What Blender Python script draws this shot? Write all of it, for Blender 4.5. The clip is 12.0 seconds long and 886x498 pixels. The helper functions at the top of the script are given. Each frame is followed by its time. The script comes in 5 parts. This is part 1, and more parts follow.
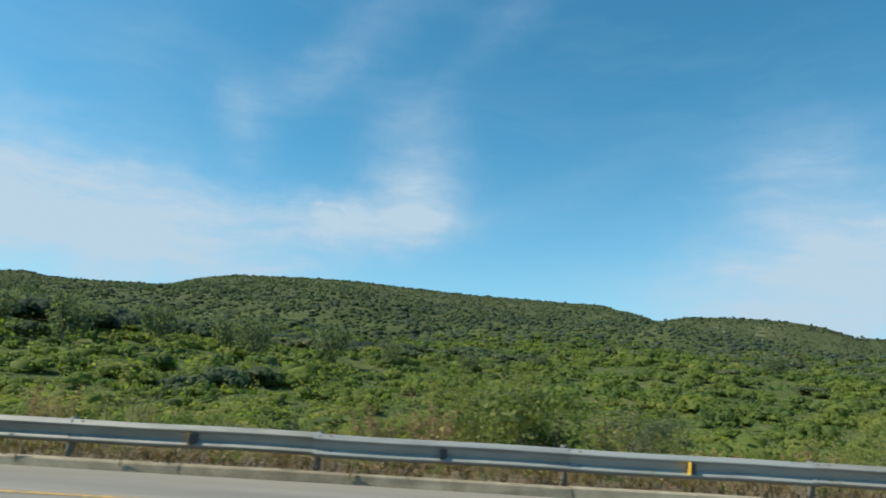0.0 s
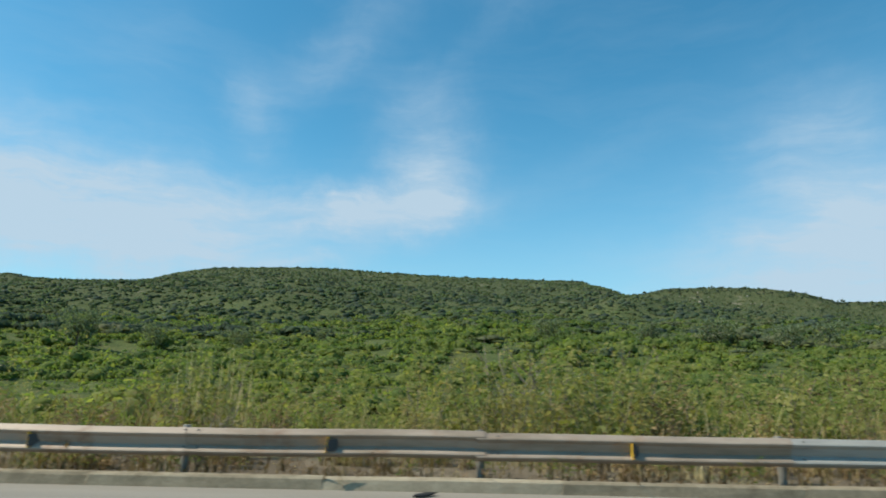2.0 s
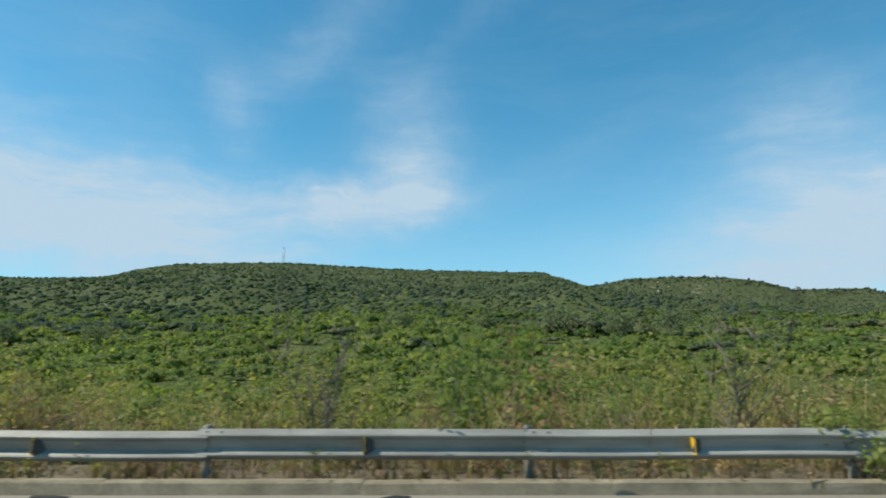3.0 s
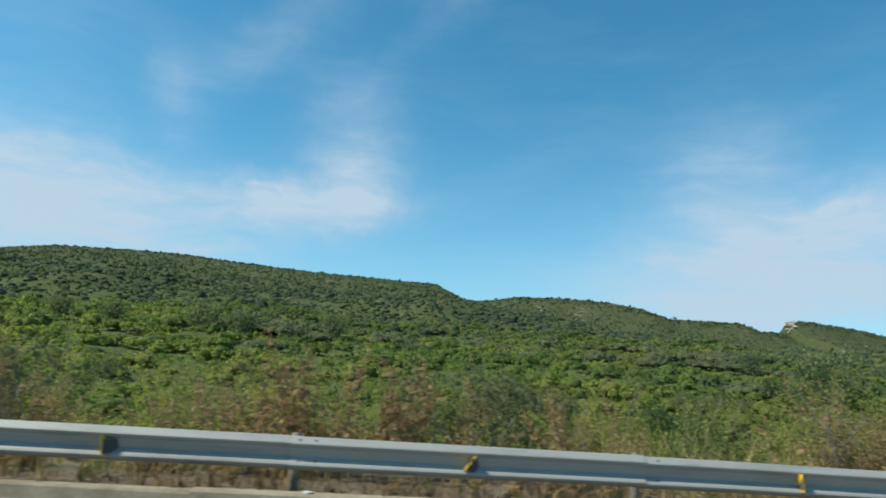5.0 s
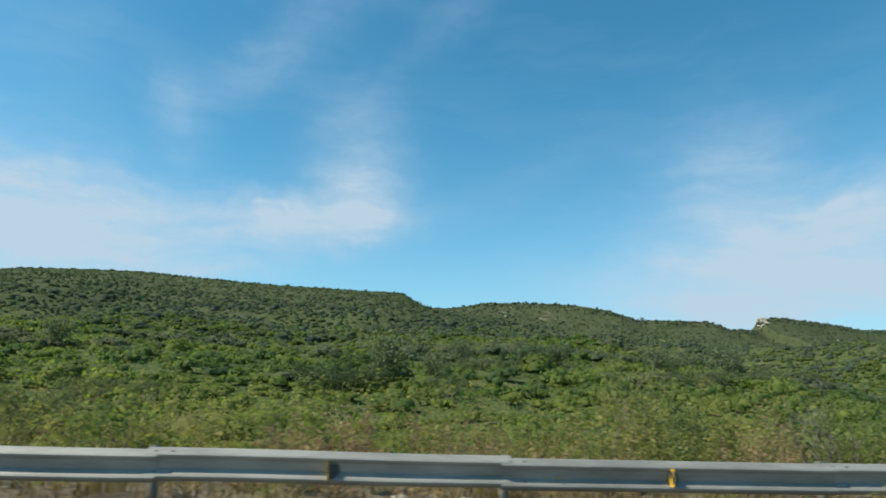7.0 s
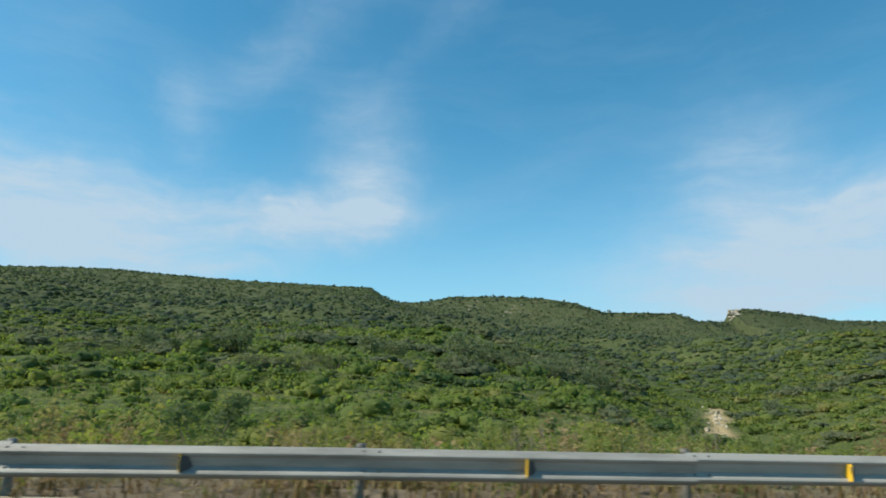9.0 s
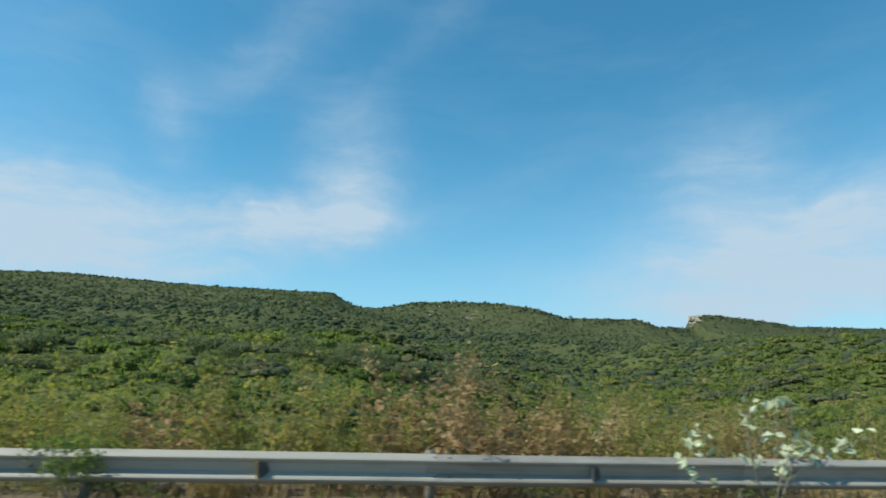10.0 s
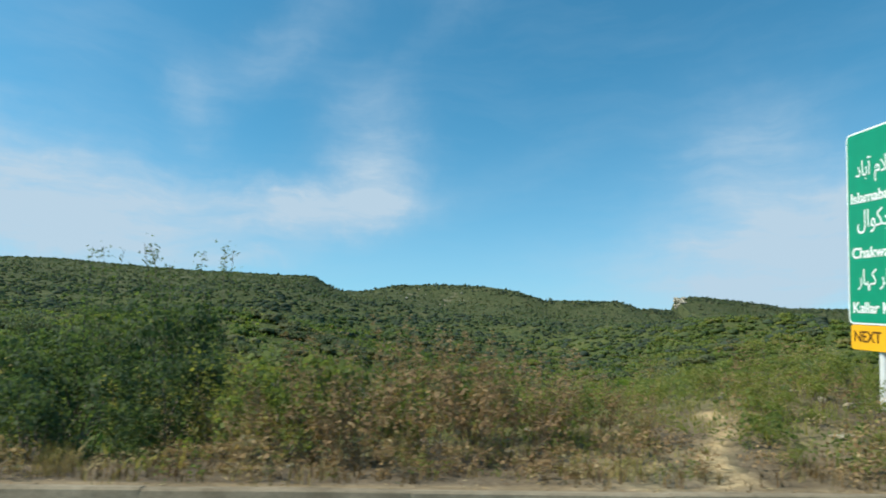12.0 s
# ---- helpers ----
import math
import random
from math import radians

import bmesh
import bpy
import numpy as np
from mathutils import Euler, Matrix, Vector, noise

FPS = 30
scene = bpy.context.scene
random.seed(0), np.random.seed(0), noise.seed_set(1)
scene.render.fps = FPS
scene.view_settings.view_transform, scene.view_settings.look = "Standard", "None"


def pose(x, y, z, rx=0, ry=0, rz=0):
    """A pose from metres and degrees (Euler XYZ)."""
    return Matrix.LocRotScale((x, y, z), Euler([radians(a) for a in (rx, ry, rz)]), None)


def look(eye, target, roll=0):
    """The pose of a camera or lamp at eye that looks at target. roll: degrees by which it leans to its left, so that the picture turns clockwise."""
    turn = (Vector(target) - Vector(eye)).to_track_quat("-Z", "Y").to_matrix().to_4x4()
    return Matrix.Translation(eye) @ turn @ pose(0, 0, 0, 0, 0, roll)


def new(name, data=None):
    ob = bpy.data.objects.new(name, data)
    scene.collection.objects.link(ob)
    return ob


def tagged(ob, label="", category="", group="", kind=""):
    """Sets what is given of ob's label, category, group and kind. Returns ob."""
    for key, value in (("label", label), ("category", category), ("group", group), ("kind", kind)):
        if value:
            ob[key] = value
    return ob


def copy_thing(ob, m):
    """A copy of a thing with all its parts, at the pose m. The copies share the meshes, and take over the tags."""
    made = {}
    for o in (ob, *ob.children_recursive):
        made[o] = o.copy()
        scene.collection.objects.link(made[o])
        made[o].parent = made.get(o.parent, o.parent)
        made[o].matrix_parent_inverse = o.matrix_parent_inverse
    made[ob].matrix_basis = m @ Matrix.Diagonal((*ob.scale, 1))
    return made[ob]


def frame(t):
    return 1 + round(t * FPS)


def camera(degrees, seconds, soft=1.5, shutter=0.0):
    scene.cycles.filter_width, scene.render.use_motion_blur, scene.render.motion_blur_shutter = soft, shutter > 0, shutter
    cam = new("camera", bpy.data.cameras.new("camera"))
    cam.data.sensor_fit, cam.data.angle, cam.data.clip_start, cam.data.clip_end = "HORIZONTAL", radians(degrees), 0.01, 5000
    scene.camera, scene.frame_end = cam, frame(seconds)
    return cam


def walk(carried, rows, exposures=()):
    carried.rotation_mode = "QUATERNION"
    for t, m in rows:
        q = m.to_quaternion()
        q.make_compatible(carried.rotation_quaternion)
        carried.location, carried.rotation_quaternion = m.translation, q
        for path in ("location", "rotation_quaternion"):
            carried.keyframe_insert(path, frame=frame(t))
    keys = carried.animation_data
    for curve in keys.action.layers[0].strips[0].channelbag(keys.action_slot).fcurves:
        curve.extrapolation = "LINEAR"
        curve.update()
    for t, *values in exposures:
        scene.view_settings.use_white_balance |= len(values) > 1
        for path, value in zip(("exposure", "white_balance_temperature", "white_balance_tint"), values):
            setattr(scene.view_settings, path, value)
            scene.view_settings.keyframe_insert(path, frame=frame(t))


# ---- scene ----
# camera and its drive
cam = camera(67.7, 12.0, soft=1.8, shutter=0.06)
walk(cam, [
    (0, pose(3.82, -11.069, 1.34, 102.89, -3.35, -0.80)),
    (0.5, pose(15.42, -10.546, 1.34, 102.05, -2.76, 0.11)),
    (1, pose(26.33, -10.048, 1.34, 101.48, -1.40, 1.01)),
    (1.5, pose(38.01, -9.551, 1.34, 102.00, -2.26, -0.98)),
    (2, pose(49.67, -9.125, 1.34, 101.46, -0.97, 1.19)),
    (2.5, pose(61.32, -8.749, 1.34, 101.10, -0.90, 1.12)),
    (3, pose(72.93, -8.408, 1.34, 100.88, 0.04, -0.02)),
    (5, pose(118.74, -7.868, 1.34, 101.91, -3.59, -6.37)),
    (5.5, pose(130.38, -7.847, 1.34, 102.08, -3.05, -5.30)),
    (6, pose(141.25, -7.887, 1.34, 102.20, -2.39, -4.41)),
    (6.5, pose(152.90, -7.951, 1.34, 102.44, -1.91, -4.72)),
    (7, pose(164.49, -8.002, 1.34, 102.78, -1.68, -5.38)),
    (7.5, pose(176.12, -8.031, 1.34, 102.65, -1.50, -4.56)),
    (9.5, pose(221.71, -8.257, 1.34, 102.36, -1.12, -4.59)),
    (10, pose(233.27, -8.327, 1.34, 102.94, -1.23, -5.88)),
    (10.5, pose(244.82, -8.311, 1.34, 102.10, -1.40, -5.13)),
    (11, pose(255.64, -8.201, 1.34, 101.20, -0.55, -3.90)),
    (11.5, pose(267.24, -8.237, 1.34, 101.23, -0.55, -4.59)),
    (12, pose(278.80, -8.316, 1.34, 101.53, -1.23, -3.86)),
])

# world, sun
SUN_TO = Vector((-0.66, -0.12, 0.74)).normalized()
sun_el = math.asin(SUN_TO.z)
sun_az = math.atan2(SUN_TO.x, SUN_TO.y)
world = bpy.data.worlds.new("sky")
scene.world = world
world.use_nodes = True
scene.view_settings.exposure = 0.53


class Nodes:
    """Short hand for building a node tree."""

    def __init__(self, tree):
        self.tree = tree
        tree.nodes.clear()

    def add(self, kind, op="", **inputs):
        n = self.tree.nodes.new(kind)
        if op:
            n.operation = op
        for k, v in inputs.items():
            key = int(k[1:]) if k[0] == "i" and k[1:].isdigit() else k.replace("_", " ")
            self.put(n.inputs[key], v)
        return n

    def put(self, socket, v):
        if isinstance(v, bpy.types.Node):
            v = v.outputs[0]
        if isinstance(v, bpy.types.NodeSocket):
            self.tree.links.new(v, socket)
        else:
            socket.default_value = v

    def m(self, op, a, b=0.0, c=0.0):
        n = self.add("ShaderNodeMath", op)
        for s, v in zip(n.inputs, (a, b, c)):
            self.put(s, v)
        return n.outputs[0]

    def mix(self, f, a, b, mode="MIX"):
        n = self.add("ShaderNodeMix")
        n.data_type, n.blend_type = "RGBA", mode
        self.put(n.inputs[0], f)
        self.put(n.inputs[6], a)
        self.put(n.inputs[7], b)
        return n.outputs[2]

    def ramp(self, f, stops, interp="LINEAR"):
        n = self.add("ShaderNodeValToRGB")
        n.color_ramp.interpolation = interp
        els = n.color_ramp.elements
        while len(els) < len(stops):
            els.new(0.5)
        for e, (p, col) in zip(els, stops):
            e.position = p
            e.color = col if len(col) == 4 else (*col, 1)
        self.put(n.inputs[0], f)
        return n.outputs[0]

    def attribute(self, name):
        n = self.add("ShaderNodeAttribute")
        n.attribute_name = name
        return n.outputs["Fac"]

    def noise(self, vec, scale, detail=4.0, rough=0.55, distort=0.0):
        n = self.add("ShaderNodeTexNoise", Scale=scale, Detail=detail, Roughness=rough, Distortion=distort)
        if vec is not None:
            self.put(n.inputs["Vector"], vec)
        return n.outputs[0]


# sky with thin cirrus drifting over the ridge; azimuth to the left of +y and elevation in degrees
w = Nodes(world.node_tree)
nish = w.add("ShaderNodeTexSky")
nish.sky_type, nish.sun_disc, nish.sun_elevation, nish.sun_rotation = "NISHITA", False, sun_el, sun_az
nish.altitude, nish.air_density, nish.dust_density, nish.ozone_density = 700.0, 1.0, 0.6, 2.2
tc = w.add("ShaderNodeTexCoord")
sep = w.add("ShaderNodeSeparateXYZ", i0=tc.outputs["Generated"])
az = w.m("MULTIPLY", w.m("ARCTAN2", w.m("MULTIPLY", sep.outputs[0], -1.0), sep.outputs[1]), 57.2958)
el = w.m("MULTIPLY", w.m("ARCSINE", sep.outputs[2]), 57.2958)
flat = w.add("ShaderNodeCombineXYZ", i0=az, i1=el, i2=0.0)
warp = w.add("ShaderNodeTexNoise", Scale=0.10, Detail=3.0, Roughness=0.5, i0=flat)
warped = w.add("ShaderNodeVectorMath", "MULTIPLY_ADD", i0=warp.outputs[1], i1=(4.0, 4.0, 0.0), i2=flat)
curl = w.add("ShaderNodeTexNoise", Scale=0.55, Detail=4.0, Roughness=0.6, i0=warped)
curled = w.add("ShaderNodeVectorMath", "MULTIPLY_ADD", i0=curl.outputs[1], i1=(2.6, 2.2, 0.0), i2=warped)
wsep = w.add("ShaderNodeSeparateXYZ", i0=curled)
waz, wel = w.m("SUBTRACT", wsep.outputs[0], 3.3), w.m("SUBTRACT", wsep.outputs[1], 3.1)


def streaks(turn, along, across, seed):
    """Fibrous noise drawn out along a direction of the sky."""
    mp = w.add("ShaderNodeMapping", Vector=warped, Rotation=(0, 0, radians(turn)), Scale=(along, across, 1.0), Location=(seed, seed * 1.7, 0))
    return w.noise(mp, 1.0, 6.0, 0.62)


def cloud(a, e, ra, re, turn=0.0, power=1.0):
    """A soft patch of cloud round (a, e); turn tilts it."""
    c, s = math.cos(radians(turn)), math.sin(radians(turn))
    da, de = w.m("SUBTRACT", waz, a), w.m("SUBTRACT", wel, e)
    u = w.m("DIVIDE", w.m("SUBTRACT", w.m("MULTIPLY", da, c), w.m("MULTIPLY", de, s)), ra)
    v = w.m("DIVIDE", w.m("ADD", w.m("MULTIPLY", da, s), w.m("MULTIPLY", de, c)), re)
    r = w.m("ADD", w.m("MULTIPLY", u, u), w.m("MULTIPLY", v, v))
    return w.m("MULTIPLY", w.m("EXPONENT", w.m("MULTIPLY", r, -1.0)), power)


fib = w.m("ADD", w.m("MULTIPLY", streaks(35, 0.05, 0.30, 3.0), 0.6), w.m("MULTIPLY", streaks(62, 0.14, 0.55, 9.0), 0.4))
fib = w.ramp(fib, [(0.34, (0, 0, 0)), (0.50, (0.42, 0.42, 0.42)), (0.66, (1, 1, 1))])
patches = [
    (30, 13.0, 13, 4.0, 0, 1.3), (17, 14.6, 6, 1.8, 8, 0.5), (5.0, 14.3, 6.4, 2.1, 12, 0.95), (2.8, 16.6, 3.8, 2.8, 25, 0.42), (10.2, 14.5, 4.8, 1.4, 14, 0.85),
    (2.6, 18.4, 3.4, 2.6, 30, 0.30), (3.4, 21.2, 4.0, 4.4, 0, 0.46), (-33, 9.6, 16, 5.0, 10, 1.2), (-35, 13.0, 8, 2.6, 12, 0.5), (-30, 18.5, 5.5, 5.0, 0, 0.46), (-29, 14.0, 8.0, 4.5, -12, 0.32),
    (18.5, 22.2, 2.0, 3.2, 20, 0.34), (11, 28.5, 10, 2.4, 38, 0.27), (-3.5, 31, 8, 1.6, 38, 0.13), (13, 9.7, 4.5, 0.7, 6, 0.5), (27, 10.0, 12, 2.6, 0, 0.75),
    (-12, 19, 9, 1.8, 22, 0.10), (27, 24, 5, 6, 0, 0.14), (44, 13, 10, 7, 0, 0.8), (70, 14, 18, 6, 10, 0.6), (-62, 15, 16, 6, 0, 0.6),
]
total = 0.0
for q in patches:
    total = w.m("ADD", total, cloud(*q))
veil = w.m("MULTIPLY", w.m("SUBTRACT", streaks(35, 0.03, 0.16, 5.0), 0.48), 0.36)
dens = w.m("ADD", w.m("MULTIPLY", total, w.m("ADD", w.m("MULTIPLY", fib, 0.86), 0.32)), w.m("MAXIMUM", veil, 0.0))
haze = w.m("MULTIPLY", w.m("EXPONENT", w.m("MULTIPLY", w.m("POWER", w.m("DIVIDE", el, 12.5), 2.0), -1.0)), 0.55)
dens = w.m("ADD", dens, w.m("MULTIPLY", haze, w.m("SUBTRACT", 1.0, w.m("MINIMUM", dens, 1.0))))
dens = w.m("MINIMUM", w.m("MAXIMUM", dens, 0.0), 0.95)
tint = w.mix(1.0, nish, (0.385, 1.03, 1.05, 1), "MULTIPLY")
cirrus = w.mix(dens, tint, (3.25, 4.2, 5.0, 1))
bg = w.add("ShaderNodeBackground", Color=cirrus, Strength=0.108)
w.add("ShaderNodeOutputWorld", Surface=bg)

sun = new("sun", bpy.data.lights.new("sun", "SUN"))
sun.data.energy, sun.data.angle, sun.data.color = 4.0, radians(0.55), (1.0, 0.94, 0.78)
sun.matrix_world = look((0, 0, 50), Vector((0, 0, 50)) - SUN_TO)

# materials
def material(name, rough=0.8, spec=0.3):
    mat = bpy.data.materials.new(name)
    mat.use_nodes = True
    n = Nodes(mat.node_tree)
    b = n.add("ShaderNodeBsdfPrincipled", Roughness=rough)
    b.inputs["Specular IOR Level"].default_value = spec
    n.add("ShaderNodeOutputMaterial", Surface=b)
    return mat, n, b


def bump(n, b, height, strength, dist):
    n.put(b.inputs["Normal"], n.add("ShaderNodeBump", Strength=strength, Distance=dist, Height=height))


def plain(name, colour, rough, spec=0.3, vary=0.15, scale=20.0):
    mat, n, b = material(name, rough, spec)
    v = n.noise(n.add("ShaderNodeNewGeometry").outputs["Position"], scale, 5, 0.65)
    lo, hi = [tuple(c * k for c in colour) for k in (1 - vary, 1 + vary)]
    n.put(b.inputs["Base Color"], n.ramp(v, [(0.3, lo), (0.7, hi)]))
    return mat


def foliage(name, stops, thin=0.35, rough=0.65, vary=0.24):
    """Leaves: species tone from the 'tone' attribute, and a little of its own for every leaf."""
    mat = bpy.data.materials.new(name)
    mat.use_nodes = True
    n = Nodes(mat.node_tree)
    tone = n.attribute("tone")
    geo = n.add("ShaderNodeNewGeometry")
    info = n.add("ShaderNodeObjectInfo")
    isl = geo.outputs["Random Per Island"]
    f = n.m("ADD", tone, n.m("MULTIPLY", n.m("SUBTRACT", isl, 0.5), vary))
    f = n.m("ADD", f, n.m("MULTIPLY", n.m("SUBTRACT", info.outputs["Random"], 0.5), 0.25))
    col = n.ramp(f, stops)
    val = n.m("ADD", 1.04, n.m("MULTIPLY", isl, 0.28))
    col = n.mix(1.0, col, n.add("ShaderNodeCombineColor", i0=val, i1=val, i2=val), "MULTIPLY")
    b = n.add("ShaderNodeBsdfPrincipled", Roughness=rough, Base_Color=col)
    b.inputs["Specular IOR Level"].default_value = 0.25
    t = n.add("ShaderNodeBsdfTranslucent", Color=n.mix(1.0, col, (1.1, 1.15, 0.6, 1), "MULTIPLY"))
    n.add("ShaderNodeOutputMaterial", Surface=n.add("ShaderNodeMixShader", i0=thin, i1=b, i2=t))
    return mat


GREENS = [(0.0, (0.063, 0.095, 0.047)), (0.3, (0.118, 0.160, 0.052)), (0.55, (0.190, 0.212, 0.062)), (0.8, (0.270, 0.246, 0.084)), (1.0, (0.330, 0.246, 0.130))]
# far scrub: distance haze is mixed into these leaf colours as bluish grey
HAZED_SCRUB = [(0.0, (0.062, 0.088, 0.076)), (0.30, (0.084, 0.110, 0.080)), (0.5, (0.100, 0.136, 0.076)), (0.75, (0.126, 0.164, 0.072)), (1.0, (0.168, 0.170, 0.100))]
LUSH = [(0.0, (0.066, 0.106, 0.046)), (0.30, (0.102, 0.146, 0.046)), (0.55, (0.140, 0.182, 0.046)), (0.80, (0.188, 0.208, 0.052)), (1.0, (0.230, 0.210, 0.086))]
THORN = [(0.0, (0.080, 0.108, 0.062)), (0.4, (0.122, 0.140, 0.078)), (0.7, (0.156, 0.160, 0.088)), (1.0, (0.188, 0.172, 0.104))]
DRY = [(0.0, (0.14, 0.085, 0.050)), (0.4, (0.24, 0.155, 0.085)), (0.7, (0.33, 0.235, 0.125)), (1.0, (0.40, 0.33, 0.19))]
leaf_mat = foliage("shrub_leaves", GREENS, 0.54, 0.65, 0.16)
hazed_scrub_mat = foliage("hazed_scrub_leaves", HAZED_SCRUB, 0.58, 0.9, 0.12)
bright_mat = foliage("foothill_shrub_leaves", LUSH, 0.57, 0.75, 0.16)
thorn_mat = foliage("thorn_thicket_leaves", THORN, 0.5, 0.9, 0.16)
tree_mat = foliage("thorn_tree_leaves", [(0.0, (0.092, 0.124, 0.076)), (0.5, (0.130, 0.158, 0.092)), (1.0, (0.170, 0.190, 0.108))], 0.45, 0.8)
dry_mat = foliage("dry_leaves", DRY, 0.3, 0.8)
straw_mat = foliage("straw", [(0.0, (0.13, 0.085, 0.045)), (0.35, (0.20, 0.15, 0.07)), (0.65, (0.30, 0.24, 0.11)), (1.0, (0.46, 0.38, 0.22))], 0.3, 0.7)
pale_mat = foliage("pale_leaves", [(0.0, (0.22, 0.27, 0.16)), (1.0, (0.42, 0.46, 0.33))], 0.25, 0.5)

twig_mat, n, b = material("twig_bark", 0.9)
v = n.noise(n.add("ShaderNodeNewGeometry").outputs["Position"], 9.0)
n.put(b.inputs["Base Color"], n.ramp(v, [(0.3, (0.09, 0.07, 0.055)), (0.7, (0.23, 0.19, 0.15))]))

pale_twig_mat = plain("pale_twig_bark", (0.21, 0.185, 0.15), 0.9, 0.1, 0.2, 9.0)

ground_mat, n, b = material("dry_ground", 0.95, 0.1)
pos = n.add("ShaderNodeNewGeometry").outputs["Position"]
big, mid, fine = n.noise(pos, 0.02, 5), n.noise(pos, 0.35, 5), n.noise(pos, 6.0, 4, 0.7)
soil = n.ramp(mid, [(0.3, (0.095, 0.074, 0.052)), (0.55, (0.155, 0.124, 0.088)), (0.75, (0.230, 0.190, 0.140))])
grass = n.ramp(n.noise(pos, 0.12, 6, 0.65), [(0.3, (0.060, 0.084, 0.030)), (0.55, (0.092, 0.110, 0.038)), (0.75, (0.150, 0.138, 0.060))])
ysep = n.add("ShaderNodeSeparateXYZ", i0=pos)
far_f = n.ramp(n.m("ADD", n.m("DIVIDE", ysep.outputs[1], 14.0), n.m("MULTIPLY", n.m("SUBTRACT", mid, 0.5), 1.2)), [(0.12, (0, 0, 0)), (0.6, (1, 1, 1))])
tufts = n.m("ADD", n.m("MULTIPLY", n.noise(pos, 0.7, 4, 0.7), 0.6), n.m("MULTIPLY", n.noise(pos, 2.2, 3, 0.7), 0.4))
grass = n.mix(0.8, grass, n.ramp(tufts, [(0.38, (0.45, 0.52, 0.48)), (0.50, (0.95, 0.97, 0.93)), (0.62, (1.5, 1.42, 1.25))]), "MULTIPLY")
# distance haze painted in: grass turns bluer and darker with height
haze_f = n.ramp(n.m("ADD", n.m("DIVIDE", ysep.outputs[2], 90.0), n.m("MULTIPLY", n.m("SUBTRACT", big, 0.5), 0.5)), [(0.22, (0, 0, 0)), (0.70, (1, 1, 1))])
grass = n.mix(n.m("MULTIPLY", haze_f, 0.85), grass, n.mix(1.0, grass, (0.84, 0.80, 1.15, 1), "MULTIPLY"))
rocky = n.ramp(n.noise(pos, 0.05, 7, 0.68), [(0.63, (0, 0, 0)), (0.70, (1, 1, 1))])
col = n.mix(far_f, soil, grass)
col = n.mix(n.m("MULTIPLY", rocky, n.m("MULTIPLY", far_f, 0.5)), col, (0.27, 0.235, 0.18, 1))
# trodden track up the gully side and the slide of pale earth near the sign, as worn soil
trk = n.attribute("bare")
bare_f = n.m("MINIMUM", n.m("MAXIMUM", n.m("ADD", trk, n.m("MULTIPLY", n.m("SUBTRACT", n.noise(pos, 0.6, 5, 0.7), 0.5), n.m("MULTIPLY", trk, 1.6))), 0.0), 1.0)
col = n.mix(bare_f, col, n.ramp(fine, [(0.3, (0.37, 0.265, 0.135)), (0.7, (0.57, 0.435, 0.255))]))
col = n.mix(0.35, col, n.ramp(fine, [(0.3, (0.4, 0.4, 0.4)), (0.7, (1.3, 1.3, 1.3))]), "MULTIPLY")
n.put(b.inputs["Base Color"], col)
bump(n, b, n.m("ADD", n.m("ADD", fine, n.m("MULTIPLY", mid, 3.0)), n.m("MULTIPLY", n.m("MULTIPLY", tufts, far_f), 9.0)), 0.7, 0.10)

road_mat, n, b = material("worn_asphalt", 0.85, 0.3)
pos = n.add("ShaderNodeNewGeometry").outputs["Position"]
st = n.add("ShaderNodeMapping", Vector=pos, Scale=(0.12, 1.3, 1.0))
patch = n.noise(st, 1.0, 5, 0.6)
grit = n.noise(pos, 60.0, 3, 0.7)
col = n.ramp(patch, [(0.3, (0.160, 0.142, 0.124)), (0.55, (0.222, 0.200, 0.176)), (0.75, (0.280, 0.254, 0.224))])
ry = n.add("ShaderNodeSeparateXYZ", i0=pos).outputs[1]
dust = n.m("MINIMUM", n.m("MAXIMUM", n.m("MULTIPLY", n.m("ADD", n.m("ADD", ry, 1.5), n.noise(pos, 0.7, 4)), 0.5), 0.0), 0.6)
col = n.mix(dust, col, (0.25, 0.22, 0.175, 1))
col = n.mix(0.5, col, n.ramp(grit, [(0.25, (0.55, 0.55, 0.55)), (0.75, (1.35, 1.35, 1.35))]), "MULTIPLY")
n.put(b.inputs["Base Color"], col)
bump(n, b, grit, 0.5, 0.006)

line_mat, n, b = material("worn_yellow_paint", 0.6)
pos = n.add("ShaderNodeNewGeometry").outputs["Position"]
wear = n.noise(pos, 7.0, 6, 0.75)
n.put(b.inputs["Base Color"], n.ramp(wear, [(0.38, (0.22, 0.18, 0.12)), (0.56, (0.46, 0.27, 0.07)), (0.75, (0.58, 0.35, 0.09))]))

kerb_mat, n, b = material("weathered_concrete", 0.9, 0.2)
pos = n.add("ShaderNodeNewGeometry").outputs["Position"]
rnd = n.add("ShaderNodeObjectInfo").outputs["Random"]
v = n.m("ADD", n.noise(pos, 2.2, 6, 0.65), n.m("MULTIPLY", n.m("SUBTRACT", rnd, 0.5), 0.25))
col = n.ramp(v, [(0.25, (0.165, 0.132, 0.088)), (0.5, (0.265, 0.218, 0.152)), (0.75, (0.365, 0.310, 0.225))])
spots = n.noise(pos, 24.0, 4, 0.7)
n.put(b.inputs["Base Color"], n.mix(0.4, col, n.ramp(spots, [(0.3, (0.5, 0.5, 0.5)), (0.65, (1.15, 1.15, 1.15))]), "MULTIPLY"))
bump(n, b, spots, 0.5, 0.012)


